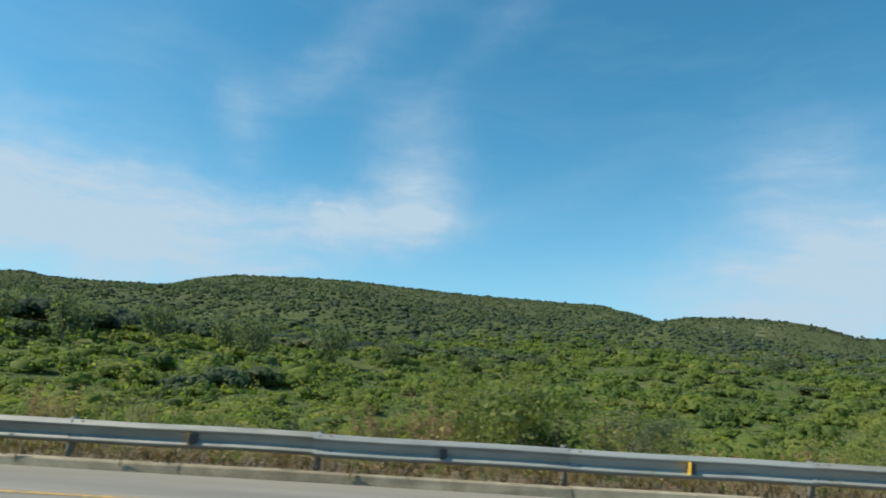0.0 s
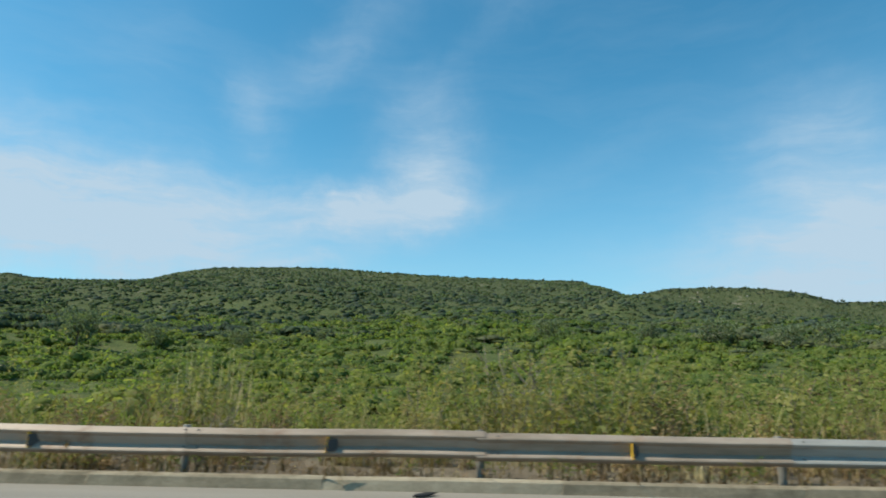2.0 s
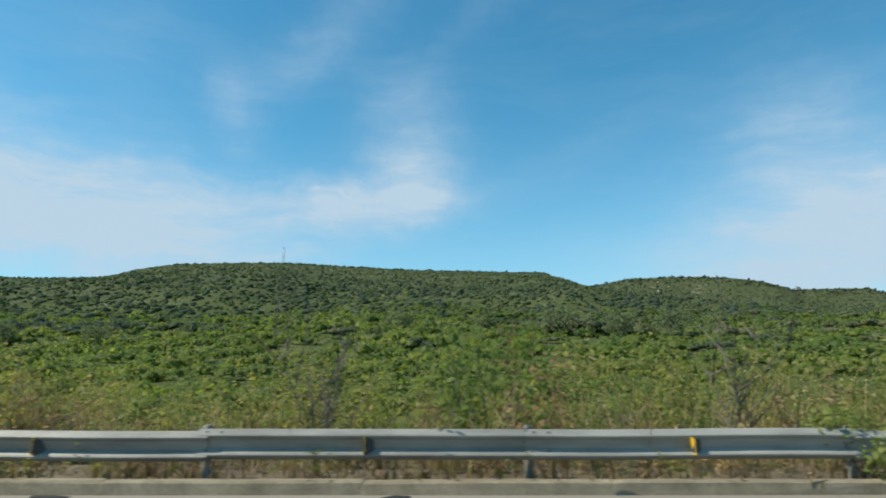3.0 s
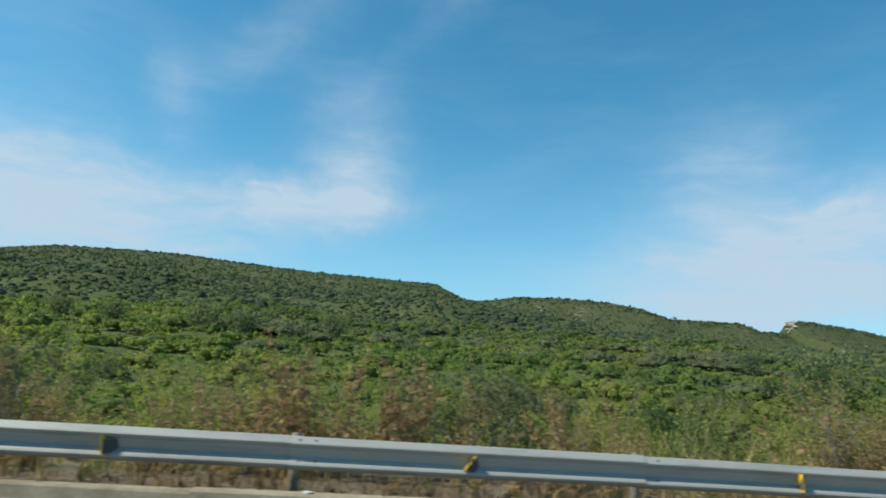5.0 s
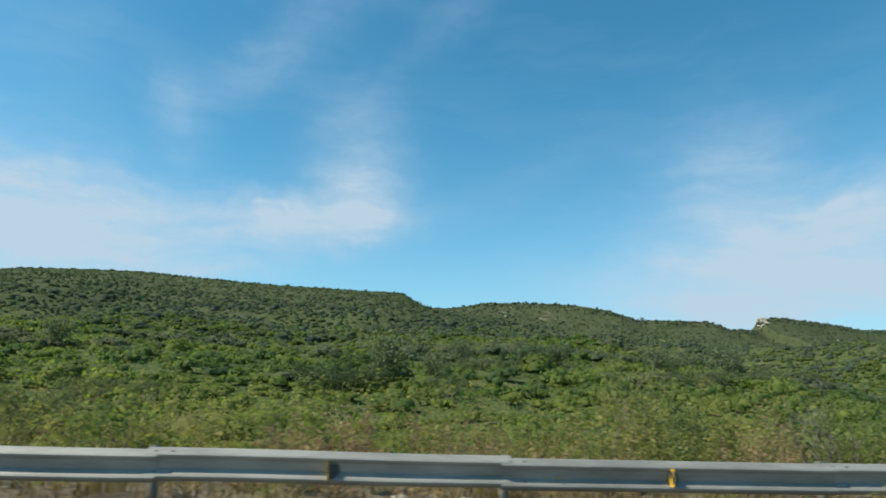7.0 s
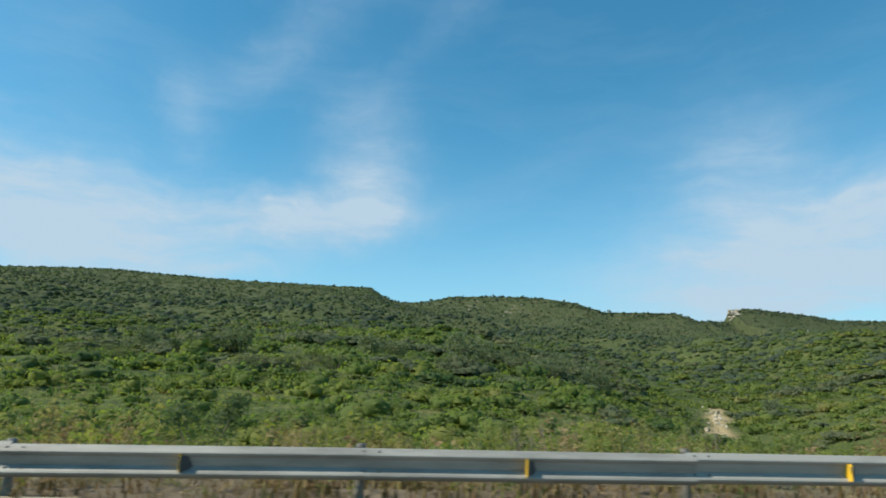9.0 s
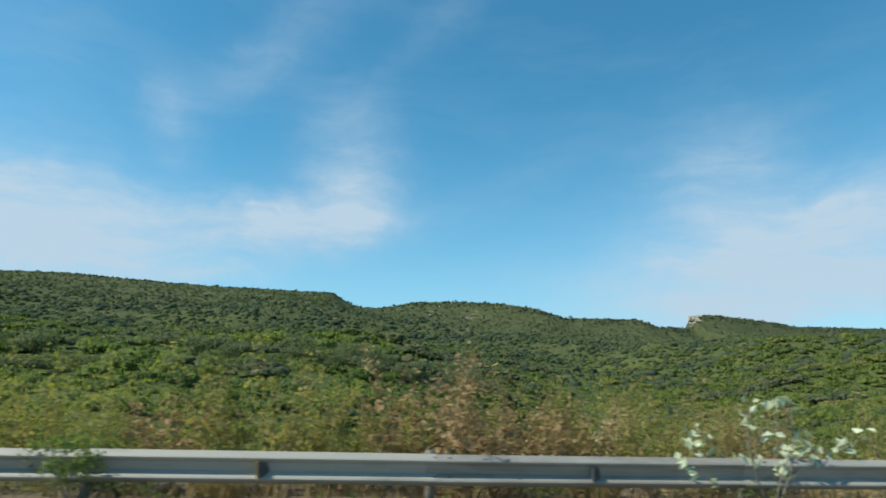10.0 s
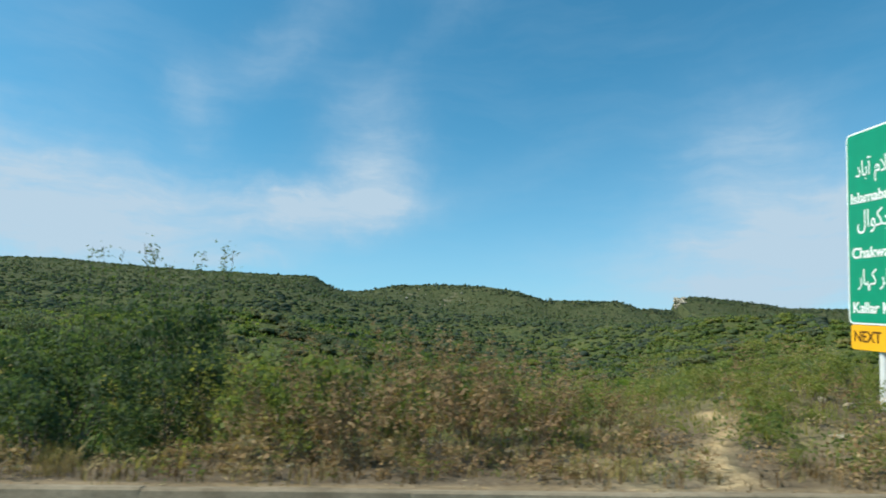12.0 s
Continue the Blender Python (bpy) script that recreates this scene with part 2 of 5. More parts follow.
def steel(name, base, dark, rust):
    mat, n, b = material(name, 0.5, 0.2)
    pos = n.add("ShaderNodeNewGeometry").outputs["Position"]
    rnd = n.add("ShaderNodeObjectInfo").outputs["Random"]
    st = n.add("ShaderNodeMapping", Vector=pos, Scale=(0.9, 3.0, 5.0))
    v = n.m("ADD", n.noise(st, 1.0, 6, 0.65), n.m("MULTIPLY", n.m("SUBTRACT", rnd, 0.5), 0.3))
    col = n.ramp(v, [(0.3, dark), (0.6, base)])
    blot = n.ramp(n.m("ADD", n.noise(pos, 1.3, 7, 0.72), rust), [(0.62, (0, 0, 0)), (0.76, (1, 1, 1))])
    col = n.mix(n.m("MULTIPLY", blot, 0.75), col, n.ramp(n.noise(pos, 9.0, 4), [(0.3, (0.16, 0.075, 0.04)), (0.7, (0.30, 0.19, 0.12))]))
    n.put(b.inputs["Base Color"], col)
    n.put(b.inputs["Metallic"], n.m("MULTIPLY", n.m("SUBTRACT", 1.0, blot), 0.12))
    n.put(b.inputs["Roughness"], n.m("ADD", 0.42, n.m("MULTIPLY", v, 0.25)))
    bump(n, b, n.noise(pos, 14.0, 4), 0.15, 0.01)
    return mat


steel_mat = steel("galvanised_steel", (0.315, 0.302, 0.275), (0.20, 0.192, 0.176), -0.05)
blue_steel_mat = steel("dull_bluish_steel", (0.29, 0.292, 0.28), (0.19, 0.192, 0.186), -0.06)
rust_steel_mat = steel("rust_stained_steel", (0.35, 0.28, 0.225), (0.23, 0.18, 0.135), 0.08)
post_mat = steel("post_steel", (0.23, 0.21, 0.18), (0.13, 0.118, 0.10), 0.0)


bracket_mat = plain("dark_bracket", (0.06, 0.062, 0.065), 0.6)
reflector_mat = plain("amber_reflector", (0.80, 0.46, 0.03), 0.3, 0.6)
bolt_mat = plain("bolt_steel", (0.10, 0.095, 0.09), 0.5)
sign_green = plain("sign_green_sheet", (0.0, 0.25, 0.135), 0.4, 0.5, 0.06, 3.0)
sign_white = plain("sign_white_sheet", (0.78, 0.80, 0.80), 0.4, 0.5, 0.04, 3.0)
sign_yellow = plain("sign_amber_sheet", (0.85, 0.42, 0.01), 0.4, 0.5, 0.06, 3.0)
sign_black = plain("sign_dark_lettering", (0.10, 0.05, 0.01), 0.5)
pole_mat = plain("painted_pole", (0.62, 0.64, 0.64), 0.5, 0.4, 0.1, 4.0)
rock_mat, n, b = material("pale_limestone", 0.95, 0.1)
pos = n.add("ShaderNodeNewGeometry").outputs["Position"]
n.put(b.inputs["Base Color"], n.ramp(n.noise(pos, 0.9, 7, 0.7), [(0.3, (0.20, 0.165, 0.12)), (0.5, (0.40, 0.35, 0.27)), (0.7, (0.55, 0.50, 0.42))]))
bump(n, b, n.noise(pos, 2.5, 6, 0.7), 0.8, 0.2)
white_mat = plain("faded_white_plastic", (0.46, 0.45, 0.42), 0.5)
rubber_mat = plain("torn_tyre_rubber", (0.035, 0.033, 0.03), 0.8)
blue_mat = plain("blue_plastic", (0.04, 0.16, 0.42), 0.4)


# mesh helpers
def mesh_from(name, verts, faces, tone=None, smooth=False):
    """A mesh from an array of places and an array of triangles or quads."""
    me = bpy.data.meshes.new(name)
    verts = np.asarray(verts, np.float32)
    faces = np.asarray(faces, np.int32)
    k = faces.shape[1]
    me.vertices.add(len(verts))
    me.vertices.foreach_set("co", verts.ravel())
    me.loops.add(faces.size)
    me.loops.foreach_set("vertex_index", faces.ravel())
    me.polygons.add(len(faces))
    me.polygons.foreach_set("loop_start", np.arange(0, faces.size, k, dtype=np.int32))
    me.update(calc_edges=True)
    me.polygons.foreach_set("use_smooth", np.full(len(faces), smooth))
    if tone is not None:
        me.attributes.new("tone", "FLOAT", "POINT").data.foreach_set("value", np.asarray(tone, np.float32))
    return me


def part(name, data, mat, parent=None, label="", at=None):
    """One mesh object, from a bmesh or a mesh, under a thing or a part."""
    if isinstance(data, bmesh.types.BMesh):
        me = bpy.data.meshes.new(name)
        data.to_mesh(me)
        data.free()
        data = me
    if mat and not data.materials:
        data.materials.append(mat)
    ob = new(name, data)
    if parent:
        ob.parent = parent
    if at is not None:
        ob.matrix_basis = at
    if label:
        tagged(ob, label)
    return ob


def add_box(bm, lo, hi, bevel=0.0):
    c, s = [(a + b_) / 2 for a, b_ in zip(lo, hi)], [b_ - a for a, b_ in zip(lo, hi)]
    r = bmesh.ops.create_cube(bm, size=1.0, matrix=Matrix.Translation(c) @ Matrix.Diagonal((*s, 1)))
    if bevel:
        es = list({e for v_ in r["verts"] for e in v_.link_edges})
        bmesh.ops.bevel(bm, geom=es, offset=bevel, segments=2, affect="EDGES", profile=0.6)
    return r["verts"]


def box(lo, hi, bevel=0.0):
    bm = bmesh.new()
    add_box(bm, lo, hi, bevel)
    return bm


def loft(profile, xs, cap=True):
    """A closed (y, z) profile drawn along x."""
    bm = bmesh.new()
    rings = [[bm.verts.new((x, *q)) for q in profile] for x in xs]
    m_ = len(profile)
    for a, c in zip(rings, rings[1:]):
        for i in range(m_):
            bm.faces.new((a[i], a[(i + 1) % m_], c[(i + 1) % m_], c[i]))
    if cap:
        bm.faces.new(rings[0][::-1])
        bm.faces.new(rings[-1])
    bmesh.ops.recalc_face_normals(bm, faces=bm.faces)
    return bm


# lie of the land: x along the road, y away from it
RIDGE_X = [-3000, -900, -650, -511, -485, -464, -424, -391, -351, -310, -295, -288, -279, -265, -253, -226, -163, -100, -28, 49, 112, 156, 185, 193, 203, 217, 242,
           258, 273, 307, 344, 369, 399, 424, 468, 500, 524, 566, 571, 574, 600, 650, 690, 724, 769, 900, 1200, 3500]
RIDGE_Z = [95, 120, 122, 121, 122.5, 118, 115.5, 115, 115, 113.5, 109, 115.5, 120.5, 125, 127.3, 129.5, 130, 129, 123.5, 118.5, 116.5, 115, 114.5, 109, 103, 98.5, 99,
           102, 105, 105.2, 104, 102, 97, 87.5, 88, 88, 80, 83.5, 86, 97.5, 101.5, 99.5, 97.5, 95, 97, 102, 92, 80]
DEPTH_X = [-3000, -301, 191, 230, 423, 533, 578, 900, 3500]
DEPTH_Y = [900, 753, 715, 712, 652, 645, 684, 760, 900]
RISE_S = [0, 0.004, 0.02, 0.045, 0.056, 0.084, 0.126, 0.168, 0.21, 0.29, 0.35, 0.43, 0.52, 0.63, 0.67, 0.76, 0.86, 0.95, 1.0, 1.012, 1.03, 1.09, 3, 7]
RISE_WEST = [0, 0, -0.006, -0.008, 0.0, 0.026, 0.056, 0.088, 0.108, 0.160, 0.206, 0.28, 0.36, 0.53, 0.575, 0.685, 0.81, 0.94, 1.0, 0.93, 0.84, 0.76, 0.4, 0.3]
RISE_EAST = [0, 0, -0.006, -0.008, -0.004, 0.002, 0.012, 0.022, 0.040, 0.084, 0.125, 0.175, 0.25, 0.36, 0.41, 0.51, 0.63, 0.80, 1.0, 0.93, 0.84, 0.76, 0.4, 0.3]


def smooth_noise(x, y, scale, seed):
    """Cheap rolling noise from turned sine waves, about -1 to 1."""
    r = np.random.RandomState(seed)
    z = 0
    for k in range(5):
        a, ph, f_ = r.uniform(0, 6.28), r.uniform(0, 6.28), r.uniform(0.7, 1.8) / scale
        z = z + np.sin((x * np.cos(a) + y * np.sin(a)) * f_ * 6.28 + ph)
    return z / 3.2


def gully(x, y):
    return np.exp(-((x - (238 + 0.36 * y)) / (20 + 0.12 * np.clip(y, 0, 200))) ** 2)


def land(x, y):
    x, y = np.asarray(x, float), np.asarray(y, float)
    yr = np.interp(x, DEPTH_X, DEPTH_Y)
    s = np.clip(y, 0, None) / yr
    zr = np.interp(x, RIDGE_X, RIDGE_Z) - 0.9
    zs = np.interp(x, [-3000, -500, -150, 200, 420, 700, 3500], [110, 120, 122, 106, 92, 92, 88])
    k = np.clip((s - 0.62) / 0.36, 0, 1)
    k = k * k * (3 - 2 * k)
    e = np.clip((x - 215) / 120, 0, 1)
    e = e * e * (3 - 2 * e)
    z = ((1 - e) * np.interp(s, RISE_S, RISE_WEST) + e * np.interp(s, RISE_S, RISE_EAST)) * (zs + (zr - zs) * k)
    roll = np.clip(s * 5, 0, 1) * np.clip((1 - s) * 3.0, 0, 1)
    z = z + roll * (5.0 * smooth_noise(x, y, 210, 3) + 2.6 * smooth_noise(x, y, 80, 5)) * np.clip(s * 2.2, 0.32, 1)
    z = z + np.clip(y / 12 - 0.3, 0, 1) * np.clip(1 - s, 0, 1) * 0.45 * smooth_noise(x, y, 14, 8)
    # a knoll and a spur among the foothills
    z = z + 3.0 * np.exp(-((x + 72) / 44) ** 2 - ((y - 104) / 34) ** 2)
    z = z - 2.4 * np.exp(-((x - 2) / 45) ** 2 - ((y - 105) / 40) ** 2)
    z = z + 15.0 * np.exp(-((x - 470) / 58) ** 2 - ((y - 305) / 90) ** 2)
    # gully that runs away from the road
    g = gully(x, y)
    z = z - g * np.interp(y, [0, 12, 40, 90, 135, 190, 240, 330, 420], [0, 0, 4.5, 12.0, 15.0, 9.5, 4, 1, 0])
    # the verge behind the kerb, and the earth bank where the rail has ended
    z = z + np.interp(y, [-0.3, 0.9, 3.0, 9.0], [0.09, 0.09, 0.05, 0])
    bank = np.clip((x - 278) / 9, 0, 1) * np.clip((345 - x) / 30, 0, 1)
    z = z + bank * np.interp(y, [0.2, 1.2, 3.2, 5.5, 9, 16, 40], [0, 0.12, 0.85, 1.55, 2.1, 1.9, 0])
    return np.where(y < -0.25, np.where(y < -24, -0.5, -0.12), z)


def track(x, y):
    """How far the soil is worn bare, 0 to 1."""
    t = np.clip((y - 120) / 75, 0, 1)
    line = np.exp(-((x - (275 + 36 * t)) / (2.6 + 1.0 * np.sin(y * 0.31))) ** 2) * ((y > 143) & (y < 197))
    slide = np.exp(-((x - (284.1 + 0.42 * (y - 2.6) + 0.12 * np.sin(y * 2.3))) / (0.30 - 0.04 * y)) ** 2) * ((y > 0.4) & (y < 4.6))
    foot = 0.7 * np.exp(-((x - 283.6) / 0.32) ** 2) * np.exp(-((y - 1.3) / 0.6) ** 2)
    edge = 0.3 * ((y > -0.3) & (y < 0.35)) * (x > 271)
    return np.clip(np.maximum.reduce([line, slide, foot, edge]), 0, 1)


def cut_bank(x, y):
    """Raw earth showing on the bank by the sign, 0 to 1."""
    return 0.17 * np.clip((x - 277) / 4, 0, 1) * np.clip((302 - x) / 6, 0, 1) * ((y > 0.3) & (y < 6.5)) * (0.6 + 0.4 * np.sin(x * 1.7 + np.sin(y * 2.1)))


# ground, one sheet to the horizon
gx = np.unique(np.concatenate([np.arange(-60, 276, 4.0), np.arange(276, 300, 0.4), np.arange(300, 420, 4.0), np.arange(-620, -60, 9.0), np.arange(420, 900, 9.0),
                               np.arange(562, 586, 0.75), np.arange(-330, -246, 2.5), np.arange(420, 566, 4.0), [-4500, -3000, -2000, -1400, -1000, -800, -700, 1000, 1200, 1500, 2000, 3000, 4700]]))
gy = np.unique(np.concatenate([[-4500, -2500, -1200, -600, -300, -150, -80, -40, -26, -23, -1.0, -0.27, -0.23], np.arange(0, 9, 0.25), np.arange(9, 40, 2.0),
                               np.arange(40, 200, 4.0), np.arange(200, 640, 9.0), np.arange(640, 700, 6.0), [703, 706, 709, 711, 713, 715, 717, 719, 721, 724, 728, 734, 742, 755, 775, 800, 830, 900, 1000, 1300, 1800, 2500, 3500, 4700]]))
GX, GY = np.meshgrid(gx, gy)
# the far rows run along the ridge
GY = np.where((GY > 400) & (GY < 1300), 400 + (GY - 400) * np.where(GY < 715, (np.interp(GX, DEPTH_X, DEPTH_Y) - 400) / 315, 1.0) + np.where(GY < 715, 0, (np.interp(GX, DEPTH_X, DEPTH_Y) - 715) * np.clip((1300 - GY) / 585, 0, 1)), GY)
GZ = land(GX, GY)
rs = np.random.RandomState(4)
GZ = GZ + np.where((GY > 0.5) & (GY < 30), rs.uniform(-0.05, 0.05, GX.shape), 0)
nx_, ny_ = len(gx), len(gy)
ii = np.arange(nx_ * ny_).reshape(ny_, nx_)
quads = np.stack([ii[:-1, :-1], ii[:-1, 1:], ii[1:, 1:], ii[1:, :-1]], -1).reshape(-1, 4)
gme = mesh_from("ground", np.stack([GX, GY, GZ], -1).reshape(-1, 3), quads, smooth=True)
gme.attributes.new("bare", "FLOAT", "POINT").data.foreach_set("value", np.maximum(track(GX, GY), cut_bank(GX, GY)).ravel().astype(np.float32))
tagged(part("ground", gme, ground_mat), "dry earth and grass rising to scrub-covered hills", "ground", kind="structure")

# road with its worn yellow edge line
tagged(part("road", loft([(-22.5, -0.10), (-22.5, 0.0), (-0.40, 0.0), (-0.40, -0.10)], np.linspace(-700, 1000, 18)), road_mat), "worn grey asphalt motorway with a dusty shoulder", "road", kind="structure")
tagged(part("edge_line", loft([(-2.88, 0.001), (-2.88, 0.005), (-2.72, 0.005), (-2.72, 0.001)], np.linspace(-700, 1000, 18)), line_mat), "worn yellow edge line painted on the asphalt", "road marking", kind="structure")

# kerb of long precast stones
kerb = tagged(new("kerb"), "weathered concrete kerb along the shoulder, some stones shifted", "kerb", kind="structure")
rk = random.Random(12)


def kerb_mesh(length):
    prof = [(-0.46, -0.12), (-0.46, 0.0), (-0.435, 0.125), (-0.41, 0.15), (-0.27, 0.15), (-0.25, 0.135), (-0.25, -0.12)]
    return loft(prof, [0.0, 0.02, length * 0.5, length - 0.02, length])


kerb_me = []
for i in range(4):
    bm = kerb_mesh(3.0)
    for v_ in bm.verts:
        v_.co += Vector((0, rk.uniform(-0.008, 0.008), rk.uniform(-0.008, 0.008) if v_.co.z > 0.1 else 0))
    me = bpy.data.meshes.new("kerb_stone")
    bm.to_mesh(me)
    bm.free()
    me.materials.append(kerb_mat)
    kerb_me.append(me)
for i in range(-14, 130):
    x = 3.0 * i
    m_ = Matrix.Translation((x, rk.uniform(-0.012, 0.012), rk.uniform(-0.012, 0.012)))
    if 32 < x < 40:
        m_ = m_ @ (pose(0.25, 0.20, -0.03, 0, 0.5, 0.6) if x < 35 else pose(0, -0.12, -0.015, 0, -0.5, -0.8))
    part("kerb_stone", kerb_me[i % 4], None, kerb, at=m_)

# guardrail: W-beams of 4 m on round posts, a delineator in the middle of each
FRONT = [(0.0, 0.36), (-0.012, 0.354), (-0.070, 0.302), (-0.081, 0.285), (-0.072, 0.264), (-0.038, 0.236), (-0.002, 0.136), (-0.070, 0.076), (-0.081, 0.056), (-0.068, 0.034), (-0.015, 0.0)]
PROFILE = FRONT + [(y_ + 0.006, z_) for y_, z_ in FRONT[::-1]]
rail = tagged(new("guardrail"), "galvanised W-beam guardrail with dents, rust and amber reflectors", "guardrail")
rg = random.Random(5)


def beam_mesh(dent):
    bm = loft(PROFILE, np.linspace(-2.06, 2.06, 9))
    for v_ in bm.verts:
        v_.co.y += dent * math.exp(-((v_.co.x - 0.4) / 0.9) ** 2)
        v_.co.z += 0.3 * dent * math.sin(v_.co.x * 1.3)
    me = bpy.data.meshes.new("beam")
    bm.to_mesh(me)
    bm.free()
    return me


def cylinder(r, lo, hi, seg, r2=None):
    bm = bmesh.new()
    bmesh.ops.create_cone(bm, cap_ends=True, segments=seg, radius1=r, radius2=r if r2 is None else r2, depth=hi - lo, matrix=Matrix.Translation((0, 0, (lo + hi) / 2)))
    return bm


def as_mesh(name, bm, mat):
    me = bpy.data.meshes.new(name)
    bm.to_mesh(me)
    bm.free()
    me.materials.append(mat)
    return me


beams = {}
for kind, mat in (("plain", steel_mat), ("blue", blue_steel_mat), ("rusty", rust_steel_mat)):
    beams[kind] = []
    for dent in (0.0, 0.03, -0.02):
        me = beam_mesh(dent)
        me.materials.append(mat)
        beams[kind].append(me)
bm = cylinder(0.057, -0.3, 0.70, 14)
bmesh.ops.create_cone(bm, cap_ends=True, segments=14, radius1=0.064, radius2=0.05, depth=0.035, matrix=Matrix.Translation((0, 0, 0.715)))
post_me = as_mesh("post", bm, post_mat)
block_me = as_mesh("spacer", box((-0.04, 0.0, 0.40), (0.04, 0.075, 0.64), 0.008), post_mat)
bm = cylinder(0.016, 0, 0.016, 8, 0.010)
bmesh.ops.rotate(bm, verts=bm.verts, matrix=Matrix.Rotation(radians(90), 3, "X"))
bolt_me = as_mesh("bolt", bm, bolt_mat)
bm = bmesh.new()
pts = [(-0.032, -0.138), (-0.024, -0.138), (0.09, -0.012), (-0.03, -0.012)]
lo_, hi_ = [[bm.verts.new((a, c, z_)) for a, c in pts] for z_ in (0.425, 0.575)]
bm.faces.new(lo_[::-1]), bm.faces.new(hi_)
for i in range(4):
    bm.faces.new((lo_[i], lo_[(i + 1) % 4], hi_[(i + 1) % 4], hi_[i]))
bracket_me = as_mesh("delineator", bm, bracket_mat)
reflector_me = as_mesh("reflector", box((-0.038, -0.142, 0.400), (-0.0325, -0.012, 0.605), 0.001), reflector_mat)
LAST = 67
for k in range(-14, LAST + 1):
    x = 4.0 * k
    kind = "rusty" if k in (9, 10, 11, 12, 13, 27, 48) else "blue" if k in (1, 2, 8, 28, 29, 30, 31, 32, 33, 34, 44, 45, 50, 62) else "plain"
    jig = pose(x, rg.uniform(-0.012, 0.012), 0.34 + rg.uniform(-0.014, 0.014), 0, rg.uniform(-0.25, 0.25), rg.uniform(-0.2, 0.2))
    beam = part("beam", beams[kind][rg.choice((0, 0, 1, 2))], None, rail, "rust-stained steel beam" if kind == "rusty" else "", at=jig)
    for bx in (-1.96, -1.78):
        for bz, by in ((0.328, -0.042), (0.108, -0.040)):
            part("bolt", bolt_me, None, beam, at=pose(bx, by, bz, 40))
    part("post", post_me, None, rail, at=pose(x + 2.0, 0.135, rg.uniform(-0.03, 0.015), rg.uniform(-1.5, 1.5), rg.uniform(-2, 2), 0))
    part("spacer", block_me, None, rail, at=pose(x + 2.0, 0.008, 0))
    if k < LAST:
        d_ = part("delineator", bracket_me, None, rail, "dark delineator bracket", at=pose(x, 0, 0.004))
        if k not in (1, 3, 33, 38, 44, 56, 59):
            part("reflector", reflector_me, None, d_, "amber reflector", at=pose(0, 0, 0.5, 0, rg.uniform(-7, 7) + {15: 26, 16: 16, 30: 30, 35: 36, 66: 30}.get(k, 0), rg.uniform(-8, 8)) @ pose(0, 0, -0.5))

# flared end piece
bm = bmesh.new()
rows_ = []
for i, t_ in enumerate(np.linspace(0, 1, 7)):
    grow = 1 + 0.42 * t_ ** 1.6
    rows_.append([bm.verts.new((270.02 + 0.95 * t_, y_ * (1 - t_ * 0.75) - 0.10 * t_ * t_ + (0.006 if j >= len(FRONT) else 0), 0.34 + 0.18 + (z_ - 0.18) * grow)) for j, (y_, z_) in enumerate(PROFILE)])
for a, c in zip(rows_, rows_[1:]):
    for i in range(len(PROFILE)):
        bm.faces.new((a[i], a[(i + 1) % len(PROFILE)], c[(i + 1) % len(PROFILE)], c[i]))
bm.faces.new(rows_[-1])
bmesh.ops.recalc_face_normals(bm, faces=bm.faces)
part("end_terminal", bm, blue_steel_mat, rail, "flared steel end piece")

# direction sign across the verge, facing the traffic
SX = 287.95
sign = tagged(new("direction_sign"), "green motorway direction sign with white lettering on two poles", "road sign")
Y0, Y1, Z0, Z1 = 0.7, 4.22, 2.60, 6.49


def plate(y0, y1, z0, z1, x0, x1, r):
    bm = bmesh.new()
    ring = []
    for cy, cz, a0 in ((y1 - r, z1 - r, 0), (y0 + r, z1 - r, 90), (y0 + r, z0 + r, 180), (y1 - r, z0 + r, 270)):
        ring += [(cy + r * math.cos(radians(a0 + a)), cz + r * math.sin(radians(a0 + a))) for a in (0, 30, 60, 90)]
    lo_, hi_ = [[bm.verts.new((x_, *q)) for q in ring] for x_ in (x0, x1)]
    m_ = len(ring)
    bm.faces.new(lo_), bm.faces.new(hi_[::-1])
    for i in range(m_):
        bm.faces.new((lo_[i], hi_[i], hi_[(i + 1) % m_], lo_[(i + 1) % m_]))
    bmesh.ops.recalc_face_normals(bm, faces=bm.faces)
    return bm


part("border", plate(Y0, Y1, Z0, Z1, SX, SX + 0.03, 0.12), sign_white, sign, "white border")
part("panel", plate(Y0 + 0.04, Y1 - 0.04, Z0 + 0.04, Z1 - 0.04, SX - 0.006, SX - 0.002, 0.09), sign_green, sign, "green reflective panel")
part("exit_panel", plate(Y0, Y1 - 0.06, Z0 - 0.50, Z0 - 0.012, SX - 0.002, SX + 0.03, 0.06), sign_yellow, sign, "amber exit panel")
for py in (3.42, 1.5):
    part("pole", cylinder(0.085, -0.4, 4.2, 16), pole_mat, sign, at=pose(SX + 0.13, py, float(land(SX, py))))


def lettering(text, y_left, z, size, mat, stretch=1.0, bold=0.012):
    """Words on the sign's face, read by the traffic."""
    cu = bpy.data.curves.new("lettering", "FONT")
    cu.body, cu.size, cu.offset, cu.extrude = text, size, bold, 0.002
    tmp = bpy.data.objects.new("lettering", cu)
    scene.collection.objects.link(tmp)
    bpy.context.view_layer.update()
    me = bpy.data.meshes.new_from_object(tmp.evaluated_get(bpy.context.evaluated_depsgraph_get()))
    bpy.data.objects.remove(tmp)
    me.materials.clear()
    # text x runs towards the road (-y), text y up
    me.transform(Matrix(((0, 0, -1, SX - 0.010), (-stretch, 0, 0, y_left), (0, 1, 0, z), (0, 0, 0, 1))))
    part("lettering", me, mat, sign)


